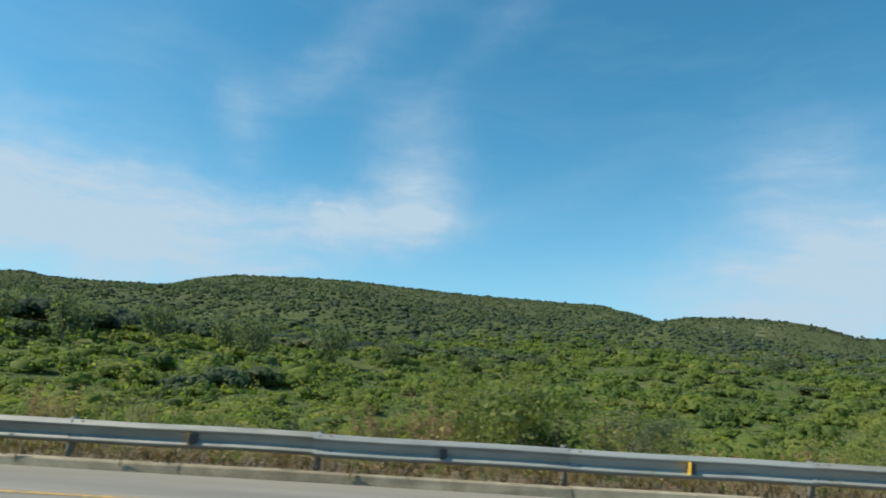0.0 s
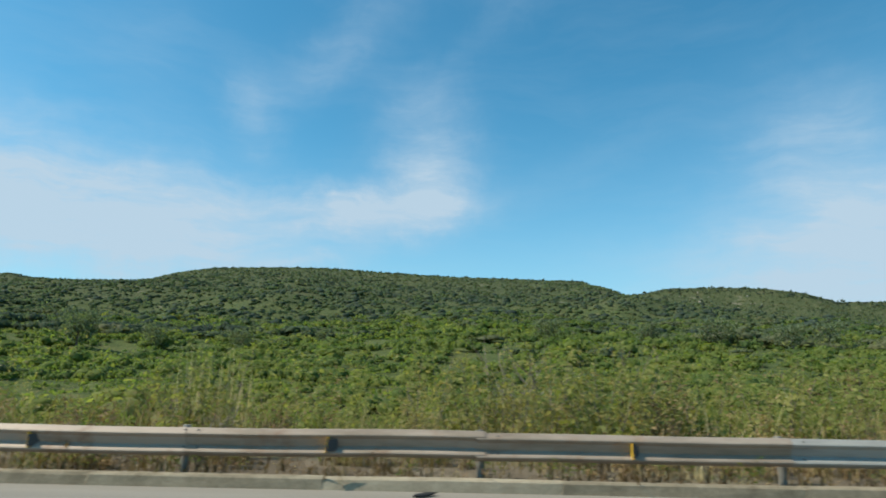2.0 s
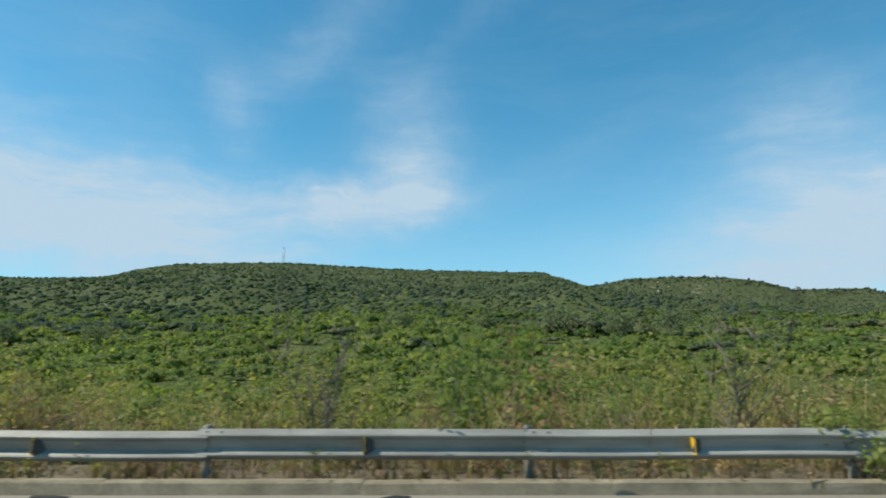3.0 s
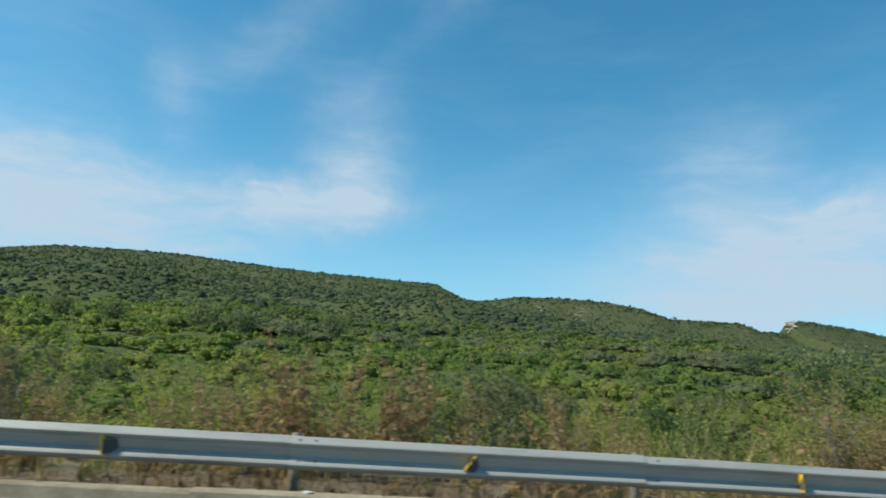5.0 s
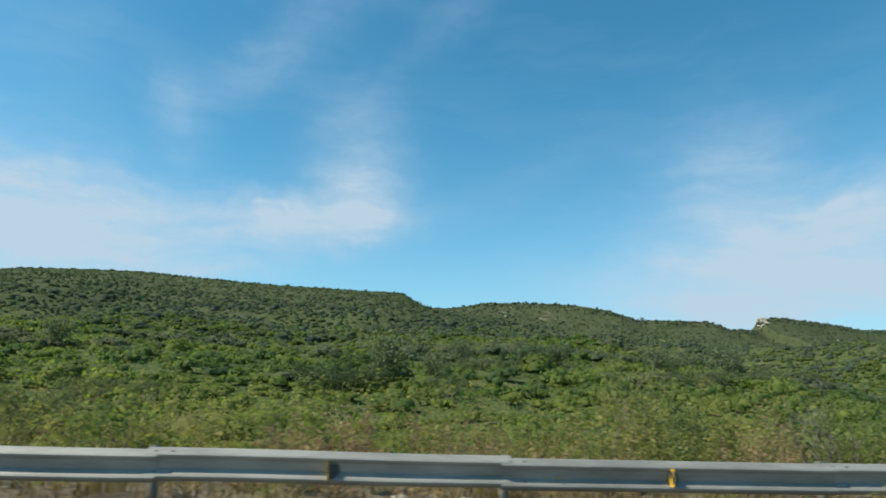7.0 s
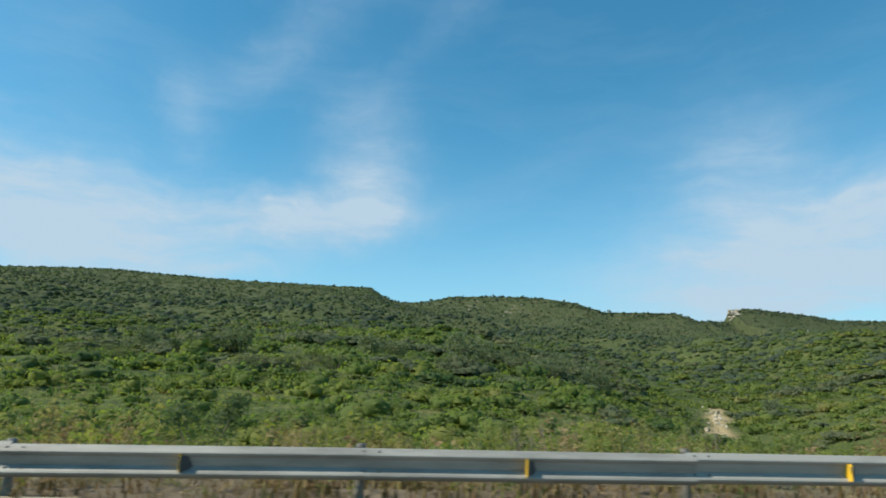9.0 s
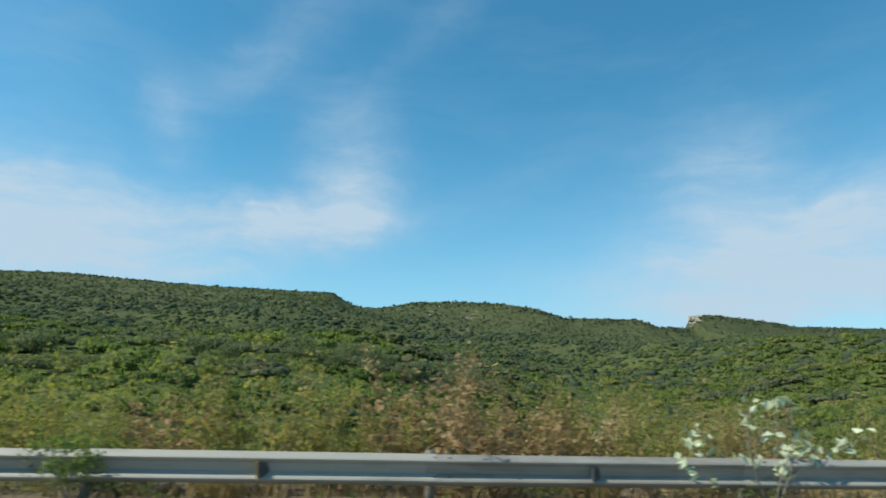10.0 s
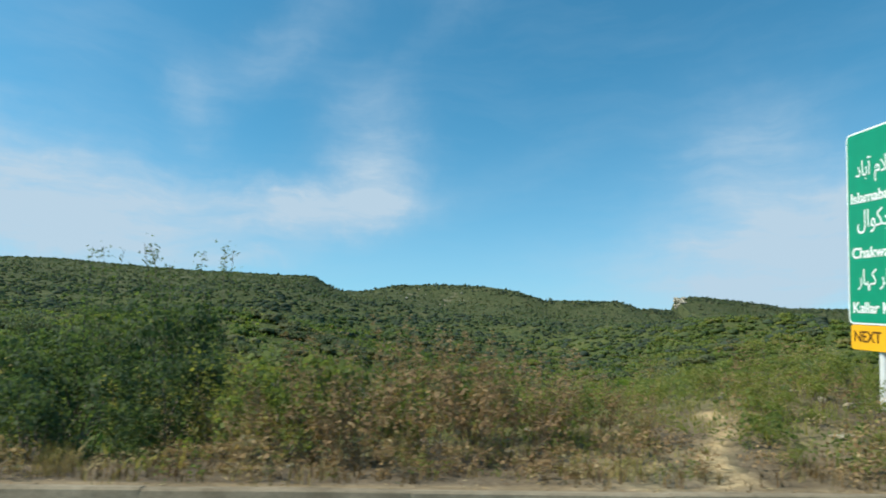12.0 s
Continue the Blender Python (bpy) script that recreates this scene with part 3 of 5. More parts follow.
lettering("Islamabad", 4.10, 5.03, 0.30, sign_white, 1.05, 0.006)
lettering("Chakwal", 4.08, 3.92, 0.30, sign_white, 1.05, 0.006)
lettering("Kallar Kahar", 4.09, 2.83, 0.30, sign_white, 1.05, 0.006)
lettering("NEXT", 4.08, 2.26, 0.31, sign_black, 0.95, 0.004)
lettering("\ufea9\ufe8e\ufe91\ufe81 \ufee1\ufefc\ufeb3\ufe8d", 3.94, 5.56, 0.44, sign_white, 0.78, 0.001)
lettering("\ufedd\ufe8d\ufeee\ufb91\ufb7c", 3.92, 4.52, 0.50, sign_white, 0.78, 0.001)
lettering("\ufead\ufe8e\ufba9\ufb90 \ufeae\ufee0\ufb90", 3.92, 3.38, 0.44, sign_white, 0.78, 0.001)
# the sign leans a little towards the road
sign.matrix_basis = pose(0, 0.73, -0.38, 7.0)


# how tall the verge grows along the road
def growth(x):
    return np.interp(x, [-10, 12, 20, 80, 104, 116, 124, 128, 147, 158, 170, 200, 212, 236, 241, 249, 256, 266, 290], [0.7, 0.85, 1.5, 1.5, 1.45, 1.1, 1.15, 1.5, 1.35, 1.2, 1.2, 1.1, 0.72, 0.62, 1.1, 0.95, 0.75, 0.95, 0.95])


# plants
def leaves(rs, centres, length, width, up=0.3, out=None):
    """Pointed leaves at the centres, as folded diamonds: places and quads."""
    m_ = len(centres)
    d = rs.normal(size=(m_, 3))
    if out is not None:
        d = d * 0.7 + out
    d[:, 2] += up
    d /= np.linalg.norm(d, axis=1)[:, None] + 1e-9
    s = np.cross(d, rs.normal(size=(m_, 3)))
    s /= np.linalg.norm(s, axis=1)[:, None] + 1e-9
    L = length * rs.uniform(0.6, 1.35, (m_, 1))
    W = width * rs.uniform(0.6, 1.35, (m_, 1))
    nrm = np.cross(d, s) * W * 0.25
    v = np.stack([centres - d * L / 2, centres + s * W / 2 + nrm, centres + d * L / 2, centres - s * W / 2 + nrm], 1)
    return v.reshape(-1, 3), np.arange(4 * m_).reshape(-1, 4)


def tubes(rs, paths, r0, r1):
    """Three-sided tapered stems along lists of points, as quads."""
    vs, fs, base = [], [], 0
    for path in paths:
        path = np.asarray(path, float)
        m_ = len(path)
        for i, q in enumerate(path):
            r = r0 + (r1 - r0) * i / (m_ - 1)
            for a in (0, 2.1, 4.2):
                vs.append(q + (r * math.cos(a), r * math.sin(a), 0))
        for i in range(m_ - 1):
            for j in range(3):
                a, c = base + 3 * i + j, base + 3 * i + (j + 1) % 3
                fs.append((a, c, c + 3, a + 3))
        base += 3 * m_
    return np.array(vs), np.array(fs)


def stem_path(rs, top, bend=0.12, steps=4):
    t = np.linspace(0, 1, steps)[:, None]
    mid = rs.normal(size=(1, 3)) * bend * np.linalg.norm(top)
    return np.asarray(top)[None] * t + mid * (t * (1 - t) * 2) * [[1, 1, 0.3]]


def joined(a, c):
    return np.concatenate([a[0], c[0]]), np.concatenate([a[1], c[1] + len(a[0])])


def sprays(rs, lobes, each, leaf):
    """Leaf pairs that face outwards round each lobe (x, y, z, radius)."""
    q = np.repeat(lobes, each, 0)
    o = rs.normal(size=(len(q), 3))
    o[:, 2] = np.abs(o[:, 2]) * 0.9
    o /= np.linalg.norm(o, axis=1)[:, None]
    c = q[:, :3] + o * q[:, 3:] * rs.uniform(0.45, 1.05, (len(q), 1))
    c[:, 2] = np.maximum(c[:, 2], 0.05)
    face = o + rs.normal(size=o.shape) * 0.35
    a = np.cross(face, rs.normal(size=o.shape))
    a /= np.linalg.norm(a, axis=1)[:, None]
    e = np.cross(face, a)
    e /= np.linalg.norm(e, axis=1)[:, None]
    r = leaf * rs.uniform(0.35, 0.7, (len(q), 1))
    v = np.stack([c - a * r, c + e * r * 0.7, c + a * r, c - e * r * 0.7], 1)
    return v.reshape(-1, 3), np.arange(4 * len(q)).reshape(-1, 4)


def leafy_shrub(rs, h, wide, count, leaf):
    """A rounded shrub of several lobes; places are relative to its foot."""
    lobes = []
    for i in range(rs.randint(7, 11)):
        a, r = rs.uniform(0, 6.28), wide * 0.5 * math.sqrt(rs.uniform(0.02, 1)) * 0.75
        z = h * rs.uniform(0.16, 0.82) * (1 - 0.35 * (r / (wide * 0.5)) ** 2)
        lobes.append((r * math.cos(a), r * math.sin(a), z, rs.uniform(0.16, 0.30) * min(h, wide)))
    lobes = np.array(lobes)
    loose = int(count * 0.58)
    pick = lobes[rs.randint(0, len(lobes), loose)]
    o = rs.normal(size=(loose, 3))
    o /= np.linalg.norm(o, axis=1)[:, None]
    c = pick[:, :3] + o * pick[:, 3:] * rs.uniform(0.35, 1.15, (loose, 1)) ** 0.7
    c[:, 2] = np.maximum(c[:, 2], 0.04)
    lv = leaves(rs, c, leaf, leaf * 0.55, 0.25, o * 0.6)
    lv = joined(lv, sprays(rs, lobes, int(count * 0.42 / len(lobes)), leaf))
    st = tubes(rs, [stem_path(rs, l[:3]) for l in lobes], 0.012 * h + 0.004, 0.004)
    return lv, st


def wand_shrub(rs, h, wide, count, leaf, lean=0.35, stem=0.007):
    """Many upright leafy wands from one foot, as tall weeds and young shrubs have."""
    m_ = rs.randint(9, 13)
    paths, cs = [], []
    for i in range(m_):
        a = rs.uniform(0, 6.28)
        hh = h * rs.uniform(0.55, 1.0)
        foot = np.array([math.cos(a), math.sin(a), 0]) * wide * 0.18 * rs.uniform(0, 1)
        top = np.array([math.cos(a) * wide * lean * rs.uniform(0.2, 1.2), math.sin(a) * wide * lean * rs.uniform(0.2, 1.2), hh])
        path = foot + stem_path(rs, top, 0.1, 4)
        paths.append(path)
        t = rs.uniform(0.22, 1.0, count // m_) ** 0.8 * 2.999
        i0 = t.astype(int)
        q = path[i0] + (path[i0 + 1] - path[i0]) * (t - i0)[:, None]
        cs.append(q + rs.normal(size=q.shape) * leaf * 0.85)
    cs = np.concatenate(cs)
    lv = leaves(rs, cs, leaf, leaf * 0.42, 0.35)
    mids = np.array([[*q[1][:2] * 1.1, q[1][2], 0.16 * h] for q in paths] + [[*q[2][:2], q[2][2], 0.12 * h] for q in paths[::2]])
    lv = joined(lv, sprays(rs, mids, int(count * 0.3 / len(mids)), leaf))
    return lv, tubes(rs, paths, stem, stem * 0.35)


def twig_shrub(rs, h, wide, count):
    """Bare branching twigs."""
    paths = []
    for i in range(9):
        a = rs.uniform(0, 6.28)
        top = np.array([math.cos(a) * wide * 0.45 * rs.uniform(0.2, 1), math.sin(a) * wide * 0.45 * rs.uniform(0.2, 1), h * rs.uniform(0.6, 1)])
        p0 = stem_path(rs, top, 0.15, 5)
        paths.append(p0)
        for j in range(count):
            s = p0[rs.randint(1, 5)]
            d = rs.normal(size=3) * 0.30 * h
            d[2] = abs(d[2]) + 0.1
            paths.append(s + stem_path(rs, d * 0.8, 0.15, 3))
    return tubes(rs, paths, 0.008, 0.002)


def twig_dome(rs, h, wide, count):
    """A rounded mass of very fine bare twigs."""
    paths = []
    for i in range(16):
        a, r = rs.uniform(0, 6.28), wide * 0.5 * math.sqrt(rs.uniform(0, 1))
        top = np.array([r * math.cos(a), r * math.sin(a), h * math.sqrt(max(0.05, 1 - (r / (wide * 0.52)) ** 2)) * rs.uniform(0.7, 0.95)])
        p0 = stem_path(rs, top, 0.12, 5)
        paths.append(p0)
        for j in range(count):
            s = p0[rs.randint(2, 5)]
            d = top / np.linalg.norm(top) * 0.10 * h + rs.normal(size=3) * 0.13 * h
            paths.append(s + stem_path(rs, d, 0.2, 3))
    return tubes(rs, paths, 0.0035, 0.0012)


def tuft(rs, h, wide, count, blade=0.012, droop=0.3):
    """Grass blades, each two quads that bend over."""
    a = rs.uniform(0, 6.28, count)
    r = wide * 0.5 * np.sqrt(rs.uniform(0, 1, count))
    foot = np.stack([r * np.cos(a), r * np.sin(a), np.zeros(count)], 1)
    b_ = rs.uniform(0, 6.28, count)
    d = np.stack([np.cos(b_), np.sin(b_), np.zeros(count)], 1)
    s = np.stack([-np.sin(b_), np.cos(b_), np.zeros(count)], 1) * blade * 0.5
    hh = h * rs.uniform(0.45, 1.0, (count, 1))
    up = np.array([[0, 0, 1.0]])
    p1 = foot + up * hh * 0.55 + d * hh * 0.10 * rs.uniform(0, 1, (count, 1))
    p2 = foot + up * hh + d * hh * droop * rs.uniform(0.1, 1.2, (count, 1))
    v = np.stack([foot - s, foot + s, p1 + s * 0.8, p1 - s * 0.8, p2 + s * 0.15, p2 - s * 0.15], 1).reshape(-1, 3)
    k = np.arange(count)[:, None] * 6
    return v, np.concatenate([k + [[0, 1, 2, 3]], k + [[3, 2, 4, 5]]], 0)


def ico(sub):
    bm = bmesh.new()
    bmesh.ops.create_icosphere(bm, subdivisions=sub, radius=1.0)
    v = np.array([q.co[:] for q in bm.verts])
    bm.faces.ensure_lookup_table()
    f_ = np.array([[q.index for q in g.verts] for g in bm.faces])
    bm.free()
    return v, f_


ICO1, ICO2 = ico(1), ico(2)
MOUND = (ICO1[0], ICO1[1][ICO1[0][ICO1[1]].mean(1)[:, 2] > -0.30])


def scrub_bush(rs, sub, count, leaf):
    """A far bush about 1 high and 1.5 wide: a ragged leafy mound with sprays round it. Triangles."""
    v0, f0 = MOUND
    v = v0 * (1 + rs.uniform(-0.22, 0.18, (len(v0), 1)))
    v = v * (np.array([0.62, 0.62, 0.42]) * sub) + [0, 0, 0.42 * sub]
    v[:, 2] = np.maximum(v[:, 2], -0.05)
    o = rs.normal(size=(count, 3))
    o[:, 2] = np.abs(o[:, 2]) * 0.9 - 0.15
    o /= np.linalg.norm(o, axis=1)[:, None]
    c = o * [0.68, 0.68, 0.50] * rs.uniform(0.82, 1.18, (count, 1)) + [0, 0, 0.42]
    lv, lf = leaves(rs, c, leaf, leaf * 0.75, 0.15, o * 0.3)
    tri = np.concatenate([lf[:, [0, 1, 2]], lf[:, [0, 2, 3]]])
    return np.concatenate([v, lv]), np.concatenate([f0, tri + len(v)])


def spread(name, protos, places, sizes, tones, mat, label, category, heights=None, smooth=False):
    """Many plants joined into one mesh of kind stuff."""
    rs = np.random.RandomState(len(places) + 17)
    which = rs.randint(0, len(protos), len(places))
    turns = rs.uniform(0, 6.28, len(places))
    heights = sizes if heights is None else heights
    vs, fs, ts, base = [], [], [], 0
    for k, (pv, pf) in enumerate(protos):
        idx = np.nonzero(which == k)[0]
        if not len(idx):
            continue
        c, s = np.cos(turns[idx])[:, None], np.sin(turns[idx])[:, None]
        x = (pv[None, :, 0] * c - pv[None, :, 1] * s) * sizes[idx][:, None] + places[idx, 0][:, None]
        y = (pv[None, :, 0] * s + pv[None, :, 1] * c) * sizes[idx][:, None] + places[idx, 1][:, None]
        z = pv[None, :, 2] * heights[idx][:, None] + places[idx, 2][:, None]
        vs.append(np.stack([x, y, z], -1).reshape(-1, 3))
        off = base + np.arange(len(idx))[:, None, None] * len(pv)
        fs.append((pf[None] + off).reshape(-1, pf.shape[1]))
        ts.append(np.repeat(tones[idx], len(pv)))
        base += len(idx) * len(pv)
    me = mesh_from(name, np.concatenate(vs), np.concatenate(fs), np.concatenate(ts), smooth)
    return tagged(part(name, me, mat), label, category, kind="stuff")


def on_land(x, y, sink=0.03):
    return np.stack([x, y, land(x, y) - sink], 1)


def sown(rs, count, x0, x1, y0, y1, power=1.0):
    """Places strewn over the land that the drive overlooks."""
    cx, cy = rs.uniform(x0, x1, count), y0 + rs.uniform(0, 1, count) ** power * (y1 - y0)
    ok = (cx > -10 - 0.76 * (cy + 12)) & (cx < 288 + 0.88 * (cy + 12)) & (track(cx, cy) < 0.12)
    ok &= cy < np.interp(cx, DEPTH_X, DEPTH_Y) + 5
    return cx[ok], cy[ok]


def cover(cx, cy, scale, seed, lift):
    return np.random.RandomState(seed).uniform(-1.4, 1.4, len(cx)) < smooth_noise(cx, cy, scale, seed) + lift


def tones(cx, cy, mid, big, small, seed):
    r = np.random.RandomState(seed)
    return np.clip(mid + big * smooth_noise(cx, cy, 75, seed) + small * smooth_noise(cx, cy, 22, seed + 1) + r.normal(0, 0.08, len(cx)), 0.02, 0.97)


def sightline(cx, cy):
    """The open floor of the gully, where only low plants grow."""
    return np.abs(cx - (258.0 + 0.22 * cy)) < 2.0 + 0.02 * cy


THICKETS = [(-75, 112, 30, 14), (-40, 128, 30, 8), (-60, 170, 40, 10), (10, 150, 25, 8), (100, 106, 18, 7), (134, 140, 25, 8), (118, 190, 40, 12), (160, 58, 8, 5), (184, 86, 10, 5), (199, 66, 8, 4), (217, 78, 9, 5),
            (205, 125, 25, 7), (236, 118, 15, 10), (250, 148, 24, 15), (262, 185, 26, 20), (176, 104, 14, 6), (240, 205, 40, 8), (370, 225, 30, 9), (300, 275, 30, 9)]


def thicket(x, y):
    """Where thorn thickets stand, about -1 to 1: known stands, and bands along the contours."""
    q = 0.62 * smooth_noise(x, y * 2.2, 85, 71) + 0.38 * smooth_noise(x, y * 1.6, 30, 72)
    for a, c, ra, rc in THICKETS:
        q = np.maximum(q, 1.5 * np.exp(-((x - a) / ra) ** 2 - ((y - c) / rc) ** 2) - 0.2)
    return q


def crown_bush(rs, count, leaf, flat, lobes=5):
    """A bush about 1 high and 1.6 wide: leaf sprays that hug several domed lobes round a ragged core. Triangles."""
    vs, fs, base = [], [], 0
    for i in range(lobes):
        a, r = i * 6.28 / lobes + rs.uniform(-0.5, 0.5), (0.0 if i == 0 else rs.uniform(0.25, 0.52))
        cr = rs.uniform(0.30, 0.46)
        cz = rs.uniform(0.40, 0.62) - 0.18 * r
        ctr = np.array([r * math.cos(a), r * math.sin(a), cz])
        v0, f0 = MOUND
        v = v0 * (1 + rs.uniform(-0.3, 0.12, (len(v0), 1))) * [cr * 0.85, cr * 0.85, cr * flat * 0.8] + ctr
        v[:, 2] = np.maximum(v[:, 2], 0.0)
        o = rs.normal(size=(count, 3))
        o[:, 2] = np.abs(o[:, 2]) * 1.1 - 0.25
        o /= np.linalg.norm(o, axis=1)[:, None]
        c = ctr + o * [cr, cr, cr * flat] * rs.uniform(0.72, 1.30, (count, 1))
        face = o + rs.normal(size=o.shape) * 0.33
        a_ = np.cross(face, rs.normal(size=o.shape))
        a_ /= np.linalg.norm(a_, axis=1)[:, None]
        e_ = np.cross(face, a_)
        e_ /= np.linalg.norm(e_, axis=1)[:, None]
        r_ = leaf * rs.uniform(0.4, 0.7, (count, 1))
        lv = np.stack([c - a_ * r_, c + e_ * r_ * 0.7, c + a_ * r_, c - e_ * r_ * 0.7], 1).reshape(-1, 3)
        lf = np.arange(4 * count).reshape(-1, 4)
        vs += [v, lv]
        fs += [f0 + base, np.concatenate([lf[:, [0, 1, 2]], lf[:, [0, 2, 3]]]) + base + len(v)]
        base += len(v) + len(lv)
    return np.concatenate(vs), np.concatenate(fs)


# far hillsides: low scrub over grass, denser in bands, finer and thinner towards the ridge
rs = np.random.RandomState(21)
far_protos = [scrub_bush(rs, 1.0, 2, 0.45) for _ in range(16)]
cx, cy = sown(rs, 110000, -640, 980, 235, 770)
rim = np.clip((cy / np.interp(cx, DEPTH_X, DEPTH_Y) - 0.68) * 3.4, 0, 1)
ok = cover(cx, cy, 60, 31, 0.75) | (rs.uniform(0, 1, len(cx)) < 0.20)
cx, cy, rim = cx[ok][:31000], cy[ok][:31000], rim[ok][:31000]
big = rs.uniform(0, 1, len(cx)) < 0.10 * (1 - 0.8 * rim)
size = np.where(big, rs.uniform(3.0, 5.2, len(cx)), rs.gamma(4, 0.36, len(cx)) + 0.9) * (1 - 0.35 * rim)
high = size * np.where(big, 0.66, rs.uniform(0.48, 0.72, len(cx)))
tone = tones(cx, cy, 0.56, 0.22, 0.12, 41) + 0.12 * rim
spread("hillside_scrub", far_protos, on_land(cx, cy, 0.22 * high), size, np.where(big, rs.uniform(0.1, 0.45, len(cx)), np.clip(tone, 0, 1)), hazed_scrub_mat, "olive green thorn scrub covering the hillsides, with bluish haze in its colour", "scrub", high, True)

# a fringe of darker bushes along the ridge
cx = rs.uniform(-560, 900, 2600)
cy = np.interp(cx, DEPTH_X, DEPTH_Y) - rs.uniform(0, 1, 2600) ** 1.5 * 14
size = rs.gamma(4, 0.26, 2600) + 0.6
spread("ridge_scrub", far_protos, on_land(cx, cy, 0.3), size, rs.uniform(0.05, 0.5, 2600), hazed_scrub_mat, "dark low bushes along the top of the ridge", "scrub", size * rs.uniform(0.6, 1.0, 2600), True)

# foothills: a close cover of bright leafy shrubs with thorn thickets among them
lush_far = [crown_bush(rs, 8, 0.26, 0.85, 3) for _ in range(14)]
lush_close = [crown_bush(rs, 27, 0.125, 0.95, 3) for _ in range(10)]
lush_near = [crown_bush(rs, 17, 0.18, 0.9, 3) for _ in range(12)]


def foothill(count, keep, x0, x1, y0, y1, seed, protos, name, low):
    rs = np.random.RandomState(seed)
    cx, cy = sown(rs, count, x0, x1, y0, y1)
    ok = (thicket(cx, cy) < rs.uniform(0.25, 0.6, len(cx))) & ~sightline(cx, cy) & (cover(cx, cy, 34, seed + 1, 1.15))
    cx, cy = cx[ok][:keep], cy[ok][:keep]
    size = (rs.gamma(5, 0.20, len(cx)) + 0.75) * low
    high = size * rs.uniform(0.5, 0.85, len(cx))
    far = np.clip((cy - 150) / 130, 0, 1)
    tone = np.clip(0.50 + 0.20 * smooth_noise(cx, cy * 1.5, 70, 43) + 0.16 * smooth_noise(cx, cy, 19, 44) + rs.normal(0, 0.09, len(cx)) - 0.14 * far + 0.20 * np.clip((cx - 285) / 50, 0, 1) + 0.08 * np.clip((150 - cx) / 50, 0, 1), 0.02, 0.98)
    spread(name, protos, on_land(cx, cy, 0.2 * high), size, tone, bright_mat, "bright green leafy shrubs covering the foothills", "shrubs", high, True)


foothill(34000, 5200, -330, 640, 120, 300, 23, lush_far, "foothill_shrubs", 1.55)
foothill(9000, 1900, -150, 470, 52, 124, 25, lush_near, "valley_shrubs", 1.35)
foothill(9000, 1300, 235, 600, 205, 390, 28, lush_far, "spur_shrubs", 1.6)
foothill(6800, 1650, -70, 380, 17, 56, 26, lush_close, "slope_shrubs", 1.05)

# low undergrowth between the shrubs
under = [tuple(np.asarray(q) for q in leaves(np.random.RandomState(600 + i), np.random.RandomState(620 + i).normal(size=(11, 3)) * [0.6, 0.6, 0.0] + [0, 0, 0.16], 0.5, 0.34, 0.5)) for i in range(8)]
rs = np.random.RandomState(30)
cx, cy = sown(rs, 15000, -240, 560, 20, 270, 0.8)
cx, cy = cx[:5000], cy[:5000]
size = rs.uniform(0.8, 1.6, len(cx)) * np.clip(0.7 + cy / 160, 0.8, 1.8)
spread("undergrowth", under, on_land(cx, cy, 0.05), size, np.clip(0.40 + 0.22 * smooth_noise(cx, cy, 40, 48) + rs.normal(0, 0.12, len(cx)), 0, 1), bright_mat, "low green undergrowth between the foothill shrubs", "undergrowth")

cx, cy = sown(rs, 8600, -40, 330, 9, 62)
ok = ~((cx > 276) & (cy < 14))
cx, cy = cx[ok][:4800], cy[ok][:4800]
size = rs.uniform(0.6, 1.2, len(cx))
spread("slope_undergrowth", under, on_land(cx, cy, 0.03), size, np.clip(0.52 + 0.25 * smooth_noise(cx, cy, 17, 49) + rs.normal(0, 0.14, len(cx)), 0, 1), bright_mat, "low green and yellowish undergrowth on the slope below the road", "undergrowth")

rs = np.random.RandomState(31)
thorn_far = [crown_bush(rs, 11, 0.20, 0.62, 4) for _ in range(8)]
thorn_near = [crown_bush(rs, 27, 0.12, 0.7, 6) for _ in range(6)]
for seed, count, y0, y1, protos, name, limit in ((27, 22000, 125, 330, thorn_far, "thorn_thickets", 1400), (29, 7000, 46, 130, thorn_near, "valley_thickets", 300)):
    rs = np.random.RandomState(seed)
    cx, cy = sown(rs, count, -200, 560, y0, y1)
    q = thicket(cx, cy)
    ok = (q > rs.uniform(0.30, 0.75, len(cx))) & ~sightline(cx, cy)
    cx, cy, q = cx[ok][:limit], cy[ok][:limit], q[ok][:limit]
    size = rs.uniform(2.6, 5.6, len(cx)) * (0.6 + 0.5 * np.clip(q, 0, 1)) * np.clip(0.7 + cy / 400, 0.8, 1.0)
    high = size * rs.uniform(0.5, 0.75, len(cx))
    tone = np.clip(0.36 - 0.22 * np.clip((40 - cx) / 60, 0, 1) + 0.3 * smooth_noise(cx, cy, 40, 47) + rs.normal(0, 0.14, len(cx)), 0, 1)
    spread(name, protos, on_land(cx, cy, 0.1 * high), size, tone, thorn_mat, "grey-olive thorn thickets with flat spreading crowns", "thicket", high, True)


# dark close-grown trees on the western knoll and in the hollow behind it
rs = np.random.RandomState(37)
a, r = rs.uniform(0, 6.28, 120), np.sqrt(rs.uniform(0, 1, 120))
back = np.arange(120) > 80
cx = np.where(back, -46 + 44 * r * np.cos(a), -74 + 27 * r * np.cos(a))
cy = np.where(back, 152 + 13 * r * np.sin(a), 102 + 20 * r * np.sin(a))
size = rs.uniform(3.4, 5.6, 120)
spread("dark_thicket", thorn_near, on_land(cx, cy, 0.3), size, rs.uniform(0.0, 0.22, 120), hazed_scrub_mat, "dark green close-grown bushes and trees on a knoll", "thicket", size * rs.uniform(0.9, 1.25, 120), True)

